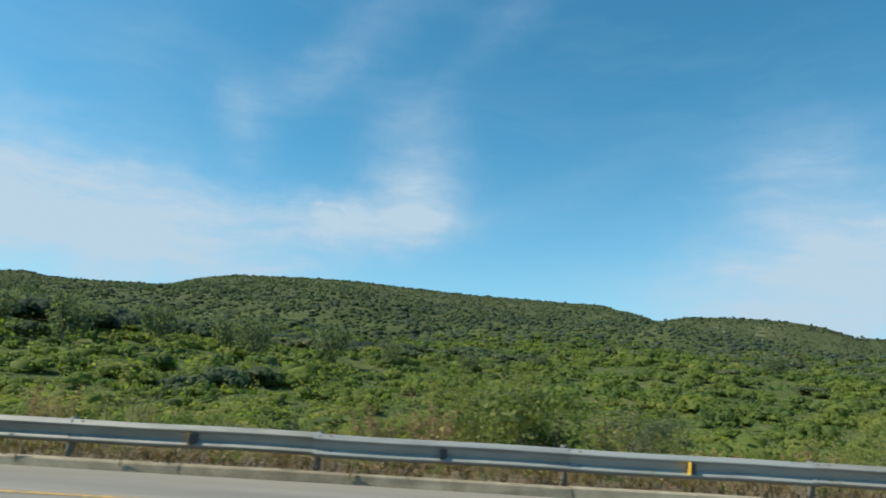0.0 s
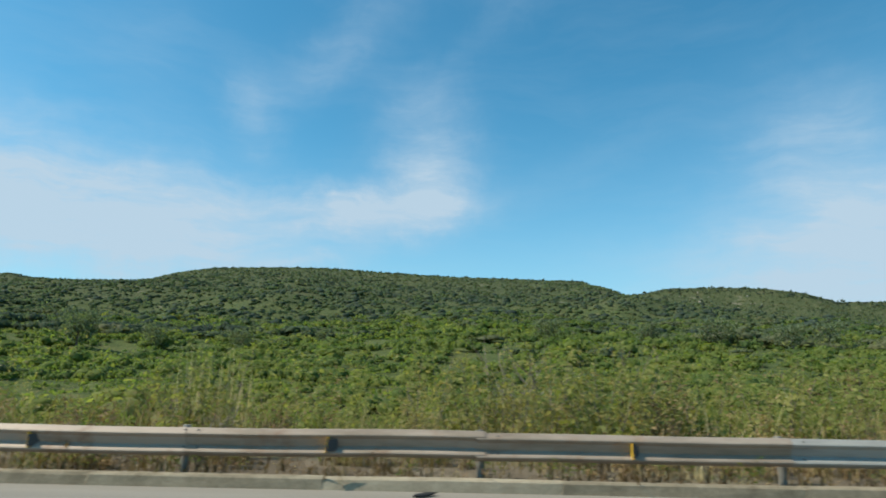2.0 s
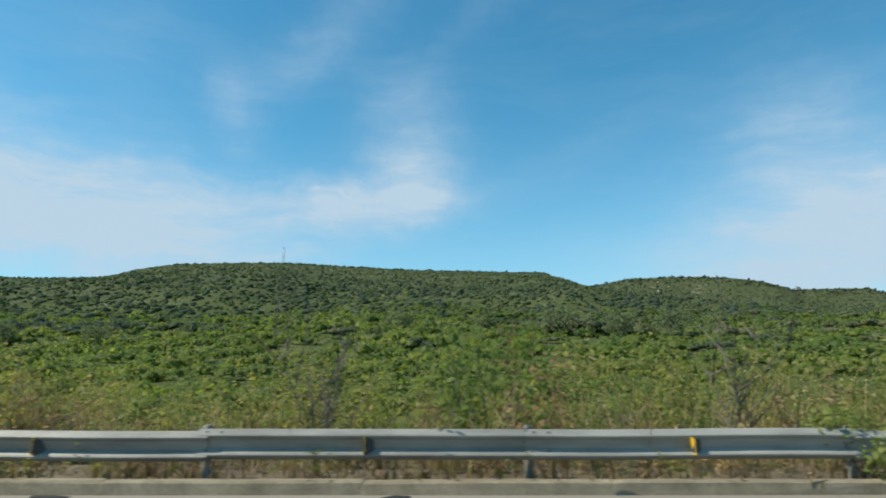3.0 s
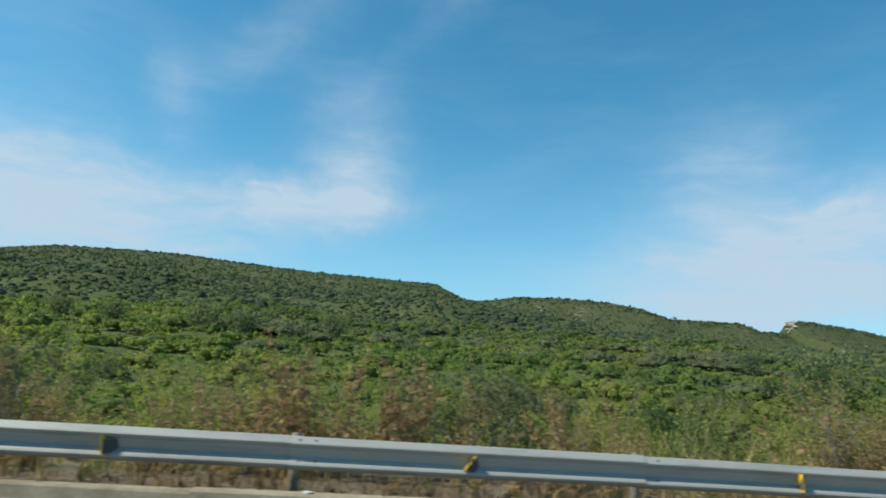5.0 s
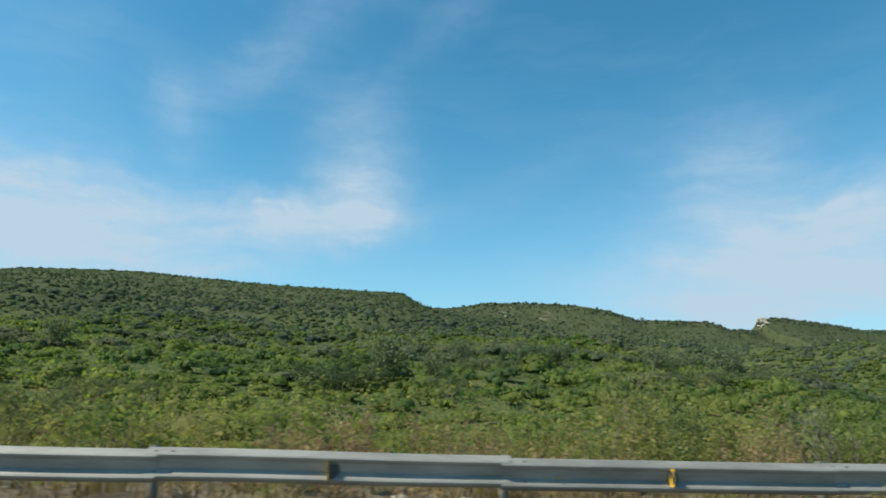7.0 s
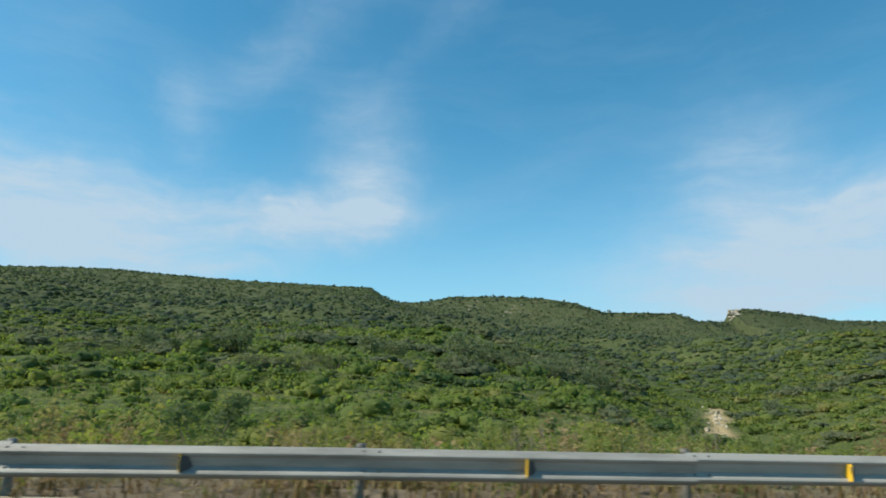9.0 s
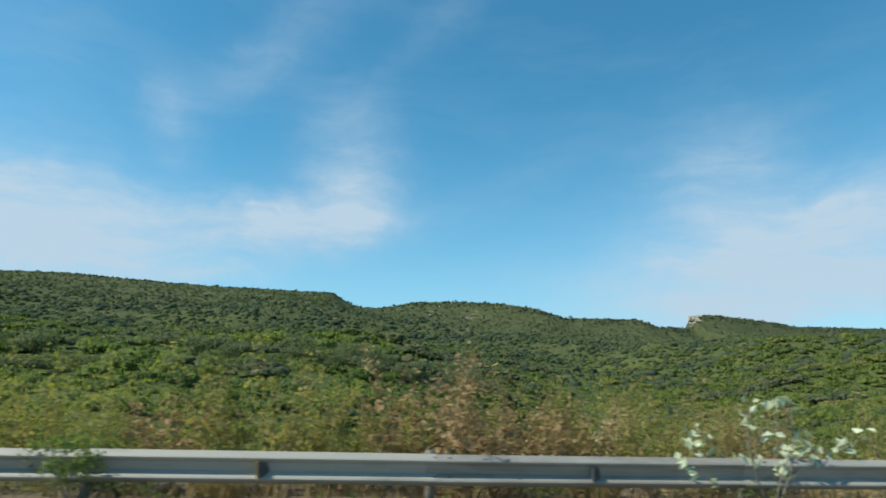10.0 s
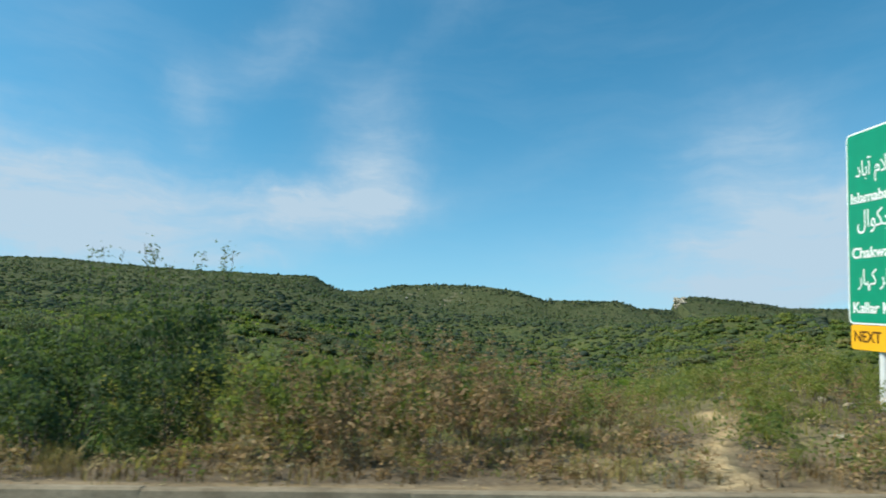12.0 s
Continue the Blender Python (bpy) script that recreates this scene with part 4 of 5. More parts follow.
# thorn trees of the valley
def thorn_tree(seed, h):
    """A short trunk, bent limbs and a flat ragged crown of leaf sprays."""
    rs = np.random.RandomState(seed)
    trunk = stem_path(rs, (rs.uniform(-0.2, 0.2), rs.uniform(-0.2, 0.2), h * 0.38), 0.10, 4)
    tips, limbs = [], []
    for i in range(7):
        a = i * 0.9 + rs.uniform(-0.3, 0.3)
        r = h * rs.uniform(0.15, 0.50)
        tip = np.array([r * math.cos(a), r * math.sin(a), h * rs.uniform(0.28, 0.52)])
        limbs.append(trunk[-1] + stem_path(rs, tip, 0.12, 4))
        tips.append(trunk[-1] + tip)
    tips = np.array(tips)
    tips = np.concatenate([tips, tips * [0.75, 0.75, 0.62], [trunk[-1] + (0, 0, 0.42 * h)], trunk[-1:] * [[1, 1, 0.7]]])
    k = rs.randint(0, len(tips), 700)
    o = rs.normal(size=(700, 3))
    o /= np.linalg.norm(o, axis=1)[:, None]
    c = tips[k] + o * [0.21 * h, 0.21 * h, 0.19 * h] * rs.uniform(0.4, 1.1, (700, 1))
    c[:, 2] = np.maximum(c[:, 2], 0.1)
    lv = leaves(rs, c, 0.46, 0.27, 0.1, o * 0.5)
    return mesh_from("trunk", *tubes(rs, [trunk], 0.035 * h, 0.022 * h)), [mesh_from("limb", *tubes(rs, [q], 0.016 * h, 0.005 * h)) for q in limbs], mesh_from("crown", *lv, np.full(len(lv[0]), 0.1 + 0.7 * rs.uniform()))


tree_kinds = []
for i in range(4):
    tree = tagged(new("thorn_tree"), "grey-green thorn tree with a ragged rounded crown", "tree", "thorn trees in the valley")
    tr, lb, cr = thorn_tree(500 + i, 4.6)
    part("trunk", tr, twig_mat, tree)
    for q in lb:
        part("limb", q, twig_mat, tree)
    tagged(part("crown", cr, tree_mat, tree), kind="stuff")
    tree_kinds.append(tree)
TREES = [(-58, 82), (-50, 92), (-44, 74), (-37, 88), (-30, 96), (-22, 84), (-66, 100), (-74, 92), (-82, 104), (-90, 96), (-62, 112), (-14, 101), (-4, 108), (10, 112), (24, 118), (165, 56), (170, 60),
         (176, 88), (184, 82), (189, 85), (207, 93), (211, 97), (233, 117), (226, 112), (236, 122), (242, 128), (248, 120), (253, 132), (258, 140), (222, 98), (252, 150), (264, 158), (100, 92), (92, 100),
         (80, 96), (112, 104), (66, 110), (318, 176), (326, 188), (246, 138), (240, 112), (228, 124)]
RIDGE_TREES = [(-424, 0.55), (-418, 0.5), (426, 0.45), (205, 0.5), (209, 0.4), (655, 0.45), (690, 0.5), (532, 0.4), (546, 0.35), (556, 0.45), (562, 0.35), (640, 0.4), (672, 0.6), (706, 0.45), (738, 0.5), (498, 0.4), (432, 0.5), (430, 0.7), (212, 0.45), (216, 0.6)]
rt = random.Random(33)
for i, (x, y) in enumerate(TREES):
    k, wide = rt.uniform(0.6, 1.15) * (1.35 if x < 0 else 1.0), rt.uniform(1.0, 1.3)
    ob = tree_kinds[i] if i < 4 else copy_thing(tree_kinds[i % 4], Matrix())
    ob.matrix_basis = pose(x, y, float(land(x, y)) - 0.1, 0, 0, rt.uniform(0, 360)) @ Matrix.Diagonal((k * wide, k * wide, k, 1))
for i, (x, k) in enumerate(RIDGE_TREES):
    y = float(np.interp(x, DEPTH_X, DEPTH_Y)) - 1.0
    ob = tagged(copy_thing(tree_kinds[i % 4], Matrix()), "small dark tree standing out on the ridge", group="trees on the ridge")
    ob.matrix_basis = pose(x, y, float(land(x, y)) - 0.1, 0, 0, rt.uniform(0, 360)) @ Matrix.Diagonal((k, k, k, 1))

# behind the verge
near_protos = [leafy_shrub(np.random.RandomState(70 + i), 1.0, 1.3, 270, 0.054)[0] for i in range(5)] + [wand_shrub(np.random.RandomState(80 + i), 1.2, 1.2, 230, 0.052)[0] for i in range(6)]
cx, cy = sown(rs, 5200, -30, 330, 2.6, 22, 1.25)
ok = ~sightline(cx, cy) & ~((cx > 278) & (cy < 9)) & cover(cx, cy, 9, 64, 0.35)
cx, cy = cx[ok][:420], cy[ok][:420]
size = rs.uniform(0.6, 1.7, len(cx)) * (0.8 + 0.3 * smooth_noise(cx, cy, 17, 66)) * growth(cx)
spread("verge_scrub", near_protos, on_land(cx, cy), size, np.clip(tones(cx, cy, 0.76, 0.14, 0.14, 61) + 0.26 * smooth_noise(cx, cy, 6, 65) - 0.18 * np.exp(-((cx - 222) / 30) ** 2), 0.05, 1.0), leaf_mat, "yellow-green weeds and shrubs behind the guardrail", "shrubs", size * rs.uniform(0.85, 1.2, len(cx)))
cx, cy = sown(rs, 1800, -20, 320, 1.3, 14, 1.4)
ok = cover(cx, cy, 20, 68, 0.2) & ~sightline(cx, cy) & ~((cx > 283) & (cx < 287) & (cy < 5))
cx, cy = cx[ok][:190], cy[ok][:190]
size = rs.uniform(0.6, 1.35, len(cx)) * growth(cx)
spread("withered_scrub", near_protos[5:], on_land(cx, cy), size, rs.uniform(0.2, 0.8, len(cx)), dry_mat, "withered tan weeds behind the guardrail", "weeds")

# tall fine weeds and straw close behind the rail
tall_protos = [tuft(np.random.RandomState(440 + i), 0.72, 1.0, 18, 0.011, 0.75) for i in range(6)]
sprig_protos = [wand_shrub(np.random.RandomState(460 + i), 1.0, 1.1, 160, 0.034, 0.55, 0.003)[0] for i in range(6)]
cx, cy = sown(rs, 5200, -24, 284, 1.0, 7.5, 1.3)
ok = cover(cx, cy, 7, 112, 0.5) & (cx < 262)
cx, cy = cx[ok][:1500], cy[ok][:1500]
size = rs.uniform(0.6, 1.45, len(cx)) * growth(cx)
spread("tall_weeds", tall_protos, on_land(cx, cy, 0.02), size, np.clip(0.46 + 0.26 * smooth_noise(cx, cy, 8, 113) + rs.normal(0, 0.14, len(cx)), 0, 1), straw_mat, "tall olive and straw-coloured weeds behind the guardrail", "weeds")
cx, cy = sown(rs, 3400, -24, 268, 1.4, 6.5, 1.1)
ok = cover(cx, cy, 11, 114, 0.6)
cx, cy = cx[ok][:680], cy[ok][:680]
size = rs.uniform(0.9, 1.9, len(cx)) * growth(cx)
spread("sprig_weeds", sprig_protos, on_land(cx, cy, 0.02), size, np.clip(0.74 + 0.2 * smooth_noise(cx, cy, 9, 115) + rs.normal(0, 0.1, len(cx)) + 0.14 * np.exp(-((cx - 185) / 30) ** 2), 0.3, 1), leaf_mat, "slender olive and brownish leafy weeds behind the guardrail", "weeds")

# grass of the verge and the bank
grass_protos = [tuft(np.random.RandomState(400 + i), 0.36, 0.7, 12, 0.02, 0.8) for i in range(6)]
cx, cy = rs.uniform(-22, 300, 2000), -0.20 + rs.uniform(0, 1, 2000) ** 1.6 * 5.0
ok = (track(cx, cy) < 0.3) | (rs.uniform(0, 1, 2000) < 0.12)
cx, cy = cx[ok], cy[ok]
size = rs.uniform(0.4, 1.2, len(cx)) * np.where(cy < 0.3, 0.6, 1.0)
spread("verge_grass", grass_protos, on_land(cx, cy, 0.01), size, np.clip(0.2 + 0.25 * smooth_noise(cx, cy, 5, 79) + rs.normal(0, 0.15, len(cx)), 0, 1), straw_mat, "dry brown grass along the verge", "grass")
cx, cy = rs.uniform(280, 308, 1300), 0.8 + rs.uniform(0, 1, 1300) ** 1.0 * 11
ok = track(cx, cy) < 0.2
cx, cy = cx[ok], cy[ok]
size = rs.uniform(0.6, 1.3, len(cx))
spread("bank_grass", grass_protos, on_land(cx, cy, 0.01), size, np.clip(0.64 + 0.22 * smooth_noise(cx, cy, 6, 77), 0, 1), leaf_mat, "yellow-green grass on the earth bank", "grass", size * 0.8)
cx, cy = rs.uniform(276, 312, 430), 1.4 + rs.uniform(0, 1, 430) * 11
ok = (track(cx, cy) < 0.1) & ~((np.abs(cx - 287.9) < 0.7) & (cy < 4.6))
cx, cy = cx[ok][:80], cy[ok][:80]
size = rs.uniform(0.5, 1.15, len(cx))
spread("bank_scrub", near_protos, on_land(cx, cy), size, rs.uniform(0.5, 0.95, len(cx)), leaf_mat, "low yellow-green shrubs on the earth bank", "shrubs")
weed_protos = [leafy_shrub(np.random.RandomState(90 + i), 0.5, 0.9, 66, 0.056)[0] for i in range(4)]
cx, cy = rs.uniform(-20, 300, 1400), -0.15 + rs.uniform(0, 1, 1400) ** 1.2 * 1.5
ok = cover(cx, cy, 11, 95, 0.25) & (track(cx, cy) < 0.3)
cx, cy = cx[ok][:640], cy[ok][:640]
spread("verge_weeds", weed_protos, on_land(cx, cy, 0.01), rs.uniform(0.4, 0.95, len(cx)), rs.uniform(0.3, 0.8, len(cx)), leaf_mat, "low green weeds under the guardrail", "weeds")
cover_protos = [leafy_shrub(np.random.RandomState(130 + i), 0.8, 1.3, 105, 0.075)[0] for i in range(8)]
cx, cy = sown(rs, 3600, -30, 330, 2.2, 24, 1.2)
ok = ~((cx > 279) & (cy < 9))
cx, cy = cx[ok][:520], cy[ok][:520]
low = sightline(cx, cy)
size = rs.uniform(0.7, 1.5, len(cx)) * np.where(low, 0.6, 1.0)
spread("slope_scrub", cover_protos, on_land(cx, cy, 0.03), size, np.clip(tones(cx, cy, 0.56, 0.16, 0.22, 98) + 0.2 * np.clip((8 - cy) / 5, 0, 1), 0.1, 0.95), leaf_mat, "low olive and green scrub covering the slope below the road", "scrub", size * rs.uniform(0.7, 1.1, len(cx)) * np.where(low, 0.6, 1.0))
cx, cy = rs.uniform(-22, 292, 2000), -0.1 + rs.uniform(0, 1, 2000) ** 0.8 * 2.3
ok = (track(cx, cy) < 0.3) & cover(cx, cy, 5, 99, 0.55)
cx, cy = cx[ok][:820], cy[ok][:820]
size = rs.uniform(0.55, 1.35, len(cx)) * np.clip(0.6 + cy * 0.4, 0.5, 1.1)
spread("dry_weeds", weed_protos, on_land(cx, cy, 0.01), size, np.clip(0.5 + 0.4 * smooth_noise(cx, cy, 9, 101), 0, 1), dry_mat, "low rusty brown dead weeds along the verge", "weeds", size * rs.uniform(0.8, 1.4, len(cx)))
cx, cy = rs.uniform(281, 312, 900), 0.9 + rs.uniform(0, 1, 900) ** 1.2 * 10
ok = (track(cx, cy) < 0.12) & ~((cx < 285) & (cy < 2.0))
cx, cy = cx[ok][:420], cy[ok][:420]
spread("bank_weeds", weed_protos, on_land(cx, cy, 0.01), rs.uniform(0.7, 1.5, len(cx)), np.clip(0.58 + 0.2 * smooth_noise(cx, cy, 4, 103), 0, 1), leaf_mat, "bright yellow-green weeds on the earth bank", "weeds")

cx, cy = rs.uniform(275, 312, 420), 0.3 + rs.uniform(0, 1, 420) ** 1.3 * 7
ok = (track(cx, cy) < 0.15) & cover(cx, cy, 4, 107, 0.4)
cx, cy = cx[ok][:240], cy[ok][:240]
spread("bank_dry_weeds", weed_protos, on_land(cx, cy, 0.01), rs.uniform(0.6, 1.3, len(cx)), rs.uniform(0.2, 0.8, len(cx)), dry_mat, "withered brown weeds and straw on the earth bank", "weeds")

# short grass under the rail and over the near slope
short_protos = [tuft(np.random.RandomState(420 + i), 0.24, 0.6, 6, 0.03, 1.1) for i in range(6)]
cx, cy = rs.uniform(-22, 292, 3600), -0.22 + rs.uniform(0, 1, 3600) ** 1.3 * 1.6
ok = track(cx, cy) < 0.3
cx, cy = cx[ok], cy[ok]
spread("kerbside_grass", short_protos, on_land(cx, cy, 0.01), rs.uniform(0.5, 1.3, len(cx)), np.clip(0.10 + 0.22 * smooth_noise(cx, cy, 3, 109) + rs.normal(0, 0.15, len(cx)), 0, 1), straw_mat, "short brown grass between the kerb and the guardrail", "grass")
cx, cy = sown(rs, 3000, -20, 276, 1.6, 19, 1.2)
spread("slope_grass", short_protos, on_land(cx, cy, 0.01), rs.uniform(1.0, 2.0, len(cx)), np.clip(0.48 + 0.3 * smooth_noise(cx, cy, 6, 105) + 0.34 * np.clip((7 - cy) / 3, 0, 1), 0, 1), leaf_mat, "green and yellowing grass on the slope below the road", "grass")

# fallen leaves and straw on the bare verge
m_ = 9000
cx, cy = rs.uniform(-22, 296, m_), -0.23 + rs.uniform(0, 1, m_) ** 1.4 * 1.9
lv, lf = leaves(rs, on_land(cx, cy, -0.012), 0.085, 0.035, 0.0)
lv[:, 2] = np.repeat(land(cx, cy), 4) + 0.012 + 0.35 * (lv[:, 2] - np.repeat(land(cx, cy), 4) - 0.012)
lv[:, 2] = np.maximum(lv[:, 2], np.repeat(land(cx, cy), 4) + 0.006)
me = mesh_from("leaf_litter", lv, lf, np.repeat(rs.uniform(0, 1, m_), 4))
tagged(part("leaf_litter", me, dry_mat), "fallen brown leaves and straw on the verge", "litter", kind="stuff")

# shrubs of their own along the rail
rv = np.random.RandomState(7)


def shrub_proto(name, leaf_data, stem_data, leaf_material, tone):
    lv = mesh_from("foliage", leaf_data[0], leaf_data[1], np.full(len(leaf_data[0]), tone)) if leaf_data is not None else None
    sv = mesh_from("stem", *stem_data) if stem_data is not None else None
    return name, lv, leaf_material, sv


def plant(proto, x, y, scale, turn, label, category="shrub", group="", tall=1.0):
    name, lv, mat, sv = proto
    ob = tagged(new(name), label, category, group)
    ob.matrix_basis = pose(x, y, float(land(x, y)) - 0.03, 0, 0, turn) @ Matrix.Diagonal((scale, scale, scale * tall, 1))
    if sv:
        tagged(part("stem", sv, pale_twig_mat if "pale" in label else twig_mat, ob), kind="stuff")
    if lv:
        tagged(part("foliage", lv, mat, ob), kind="stuff")
    return ob


def make(fn, name, mat, tone, count, *args):
    return [shrub_proto(name, *fn(np.random.RandomState(100 + i + int(tone * 50)), *args), mat, tone + 0.06 * (i - count / 2) / count) for i in range(count)]


green = make(leafy_shrub, "green_shrub", leaf_mat, 0.40, 4, 1.0, 1.3, 580, 0.062)
dark = make(leafy_shrub, "dark_bush", leaf_mat, 0.12, 2, 1.0, 1.1, 1500, 0.057)
grey_bush = make(leafy_shrub, "dark_bush", leaf_mat, 0.02, 2, 1.0, 1.15, 2300, 0.040)
olive_tall = make(wand_shrub, "wand_shrub", leaf_mat, 0.66, 3, 1.0, 0.95, 1000, 0.035, 0.5, 0.004)
dry_tall = make(wand_shrub, "dry_shrub", dry_mat, 0.42, 3, 1.0, 0.95, 900, 0.034, 0.5, 0.004)
russet = make(wand_shrub, "dry_shrub", dry_mat, 0.46, 3, 1.0, 1.2, 760, 0.056, 0.5, 0.004)
golden = make(wand_shrub, "tall_weed", leaf_mat, 0.84, 3, 1.0, 1.0, 900, 0.042, 0.5, 0.004)
thorny = make(leafy_shrub, "thorn_bush", thorn_mat, 0.45, 2, 1.0, 1.9, 1700, 0.047)
bright = make(leafy_shrub, "green_bush", bright_mat, 0.78, 2, 1.0, 1.4, 900, 0.05)
dense = make(leafy_shrub, "green_bush", leaf_mat, 0.40, 2, 1.0, 1.15, 1300, 0.062)
thin = make(wand_shrub, "tall_thin_shrub", leaf_mat, 0.10, 3, 1.0, 0.42, 900, 0.022, 0.35, 0.003)
yellow = make(wand_shrub, "tall_weed", leaf_mat, 0.78, 4, 1.0, 0.9, 370, 0.054)
olive = make(wand_shrub, "wand_shrub", leaf_mat, 0.60, 4, 1.0, 1.1, 410, 0.054)
dry = make(wand_shrub, "dry_shrub", dry_mat, 0.55, 3, 1.0, 1.1, 380, 0.050)
low_dry = make(leafy_shrub, "dry_weed", dry_mat, 0.55, 3, 0.6, 1.2, 380, 0.05)
twigs = [shrub_proto("bare_shrub", None, twig_shrub(np.random.RandomState(300 + i), 1.0, 1.2, 6), None, 0) for i in range(3)]
domes = [shrub_proto("bare_shrub", None, twig_dome(np.random.RandomState(310 + i), 1.0, 1.5, 34), None, 0) for i in range(2)]
straw = [shrub_proto("dry_grass_tuft", tuft(np.random.RandomState(320 + i), 0.7, 0.6, 110, 0.012, 0.35), None, straw_mat, 0.45) for i in range(4)]
reeds = [shrub_proto("reed_clump", tuft(np.random.RandomState(340 + i), 1.9, 0.45, 22, 0.024, 0.16), None, straw_mat, 0.8) for i in range(2)]

LABELS = {"green_shrub": "rounded green leafy shrub behind the guardrail", "dark_bush": "dense dark green bush beside the kerb", "tall_weed": "tall yellow-green weed with upright leafy stems",
          "wand_shrub": "olive green shrub with upright leafy wands", "dry_shrub": "withered brown shrub with dry leaves", "dry_weed": "low dry brown weed on the verge",
          "bare_shrub": "grey leafless shrub of fine twigs", "dry_grass_tuft": "tuft of dry straw-coloured grass", "reed_clump": "clump of tall pale reed stalks"}


def row_of(protos, places, group, size, tall=(0.85, 1.2)):
    for x, y in places:
        q = protos[rv.randint(len(protos))]
        plant(q, x, y, min(2.0, rv.uniform(*size) * (float(growth(x)) if size[1] > 1.2 else 1.0)), rv.uniform(0, 360), LABELS[q[0]], "grass" if "grass" in q[0] or "reed" in q[0] else "shrub", group, rv.uniform(*tall))


def strip(count, x0, x1, y0, y1):
    xs = np.linspace(x0, x1, count) + rv.uniform(-1, 1, count) * (x1 - x0) / count * 0.8
    ys = rv.uniform(y0, y1, count)
    return [(a, c) for a, c in zip(xs, ys) if not (283 < a < 288 and c < 7)]


row_of(olive, strip(52, -6, 282, 1.8, 4.5), "olive shrubs along the rail", (1.2, 2.0))
row_of(yellow, strip(76, -6, 282, 1.3, 4.0), "tall weeds along the rail", (1.0, 1.8))
row_of(green, strip(42, -6, 284, 1.8, 5.0), "green shrubs along the rail", (0.8, 1.5))
row_of(dry, strip(34, 40, 284, 1.0, 3.5), "withered shrubs along the rail", (0.7, 1.3))
row_of(twigs, strip(34, -6, 290, 1.0, 4.5), "bare shrubs along the rail", (0.8, 1.4))
row_of(low_dry, strip(90, -6, 292, 0.5, 2.2), "dry weeds on the verge", (0.45, 0.9))
row_of(straw, strip(120, -6, 300, 0.7, 3.0), "dry grass on the verge", (0.6, 1.2))
row_of(reeds, [(35.6, 2.6), (37.7, 3.0), (38.3, 3.4), (45.3, 1.9), (45.9, 2.2), (27.8, 3.0), (29.6, 2.0), (13.2, 2.6)], "reed clumps", (1.0, 1.2))
row_of(reeds, [(-5.0, 2.6), (-4.4, 3.0), (-3.8, 2.7), (-3.0, 3.2), (-2.2, 2.8)], "reed clumps", (0.62, 0.78))

# large bushes of the valley
for x, y, s in ((158.6, 53.0, 3.8), (161.2, 52.4, 4.4), (163.8, 53.6, 3.9), (182.6, 84.0, 3.6), (185.6, 83.2, 4.0), (188.4, 85.0, 3.4), (246.0, 118.0, 4.4), (252.0, 122.0, 4.2), (-62.0, 104.0, 6.2), (-55.0, 101.0, 5.6), (-69.0, 108.0, 6.6), (-48.0, 106.0, 4.8), (-76.0, 112.0, 6.8),):
    plant(grey_bush[rv.randint(2)], x, y, s, rv.uniform(0, 360), "large dense dark green bush in the valley", "bush", "dark bushes in the valley", 0.9)
for x, y, s in ((196.5, 63.5, 3.0), (200.5, 64.5, 3.3), (204.0, 66.5, 2.8), (215.0, 75.0, 3.0), (219.5, 76.5, 3.2), (144.0, 42.0, 2.6), (147.5, 43.0, 2.4), (175.0, 70.0, 2.8), (178.6, 72.0, 3.0), (227.0, 100.0, 3.8), (232.0, 104.0, 3.6), (238.0, 108.0, 4.0), (170.0, 46.0, 2.2)):
    plant(thorny[rv.randint(2)], x, y, s, rv.uniform(0, 360), "spreading grey-olive thorn bush in the valley", "bush", "thorn bushes in the valley", 0.95)

# plants that stand out
for x, s in ((38.1, 0.85), (78.1, 1.1), (133.5, 1.0), (137.8, 0.75), (147.2, 1.25), (222.1, 0.6), (229.9, 0.9), (271.6, 0.9)):
    plant(dense[rv.randint(2)], x, 0.02 if x < 270 else 0.1, s, rv.uniform(0, 360), "green bush growing through the guardrail", "bush", "bushes at the rail")
for x, y, s in ((253.3, 0.30, 1.15), (254.0, 0.22, 1.45), (254.7, 0.32, 1.2), (254.1, -0.05, 0.8)):
    plant(dense[rv.randint(2)], x, y, s, 40 * x, "tall green shrub leaning over the guardrail", "bush", "bushes at the rail", 1.1)
for x, y, s, q in ((272.2, 5.4, 3.0, 0), (274.0, 5.8, 3.1, 1), (275.3, 5.0, 2.3, 0), (270.9, 5.2, 2.2, 1), (273.1, 3.9, 2.2, 0), (271.7, 4.1, 2.2, 1), (274.8, 3.8, 1.8, 1)):
    plant(grey_bush[q], x, y, s, 50 * x, "tall dense dark green bush past the end of the guardrail", "bush", "dark bushes past the guardrail", 1.05)
plant(dense[1], 5.9, 2.4, 2.1, 10, "bushy grey-green shrub behind the guardrail", "bush")
for x, y, h in ((272.6, 5.5, 4.5), (274.2, 6.2, 4.7), (274.4, 6.0, 4.4), (140.0, 3.6, 3.4)):
    plant(thin[rv.randint(3)], x, y, h, rv.uniform(0, 360), "tall thin shrub with sparse leaves against the sky", "shrub", "tall thin shrubs", 1.0)
for x, y, s in ((262.8, 2.8, 1.7), (263.8, 3.1, 1.9), (264.6, 2.6, 1.6), (269.4, 2.6, 1.7), (270.4, 2.9, 1.8), (140.8, 2.8, 2.1), (142.4, 3.0, 2.2)):
    plant(dry_tall[rv.randint(3)], x, y, s, rv.uniform(0, 360), "tall withered shrub with brown and olive leaves", "shrub", "withered shrubs along the rail")
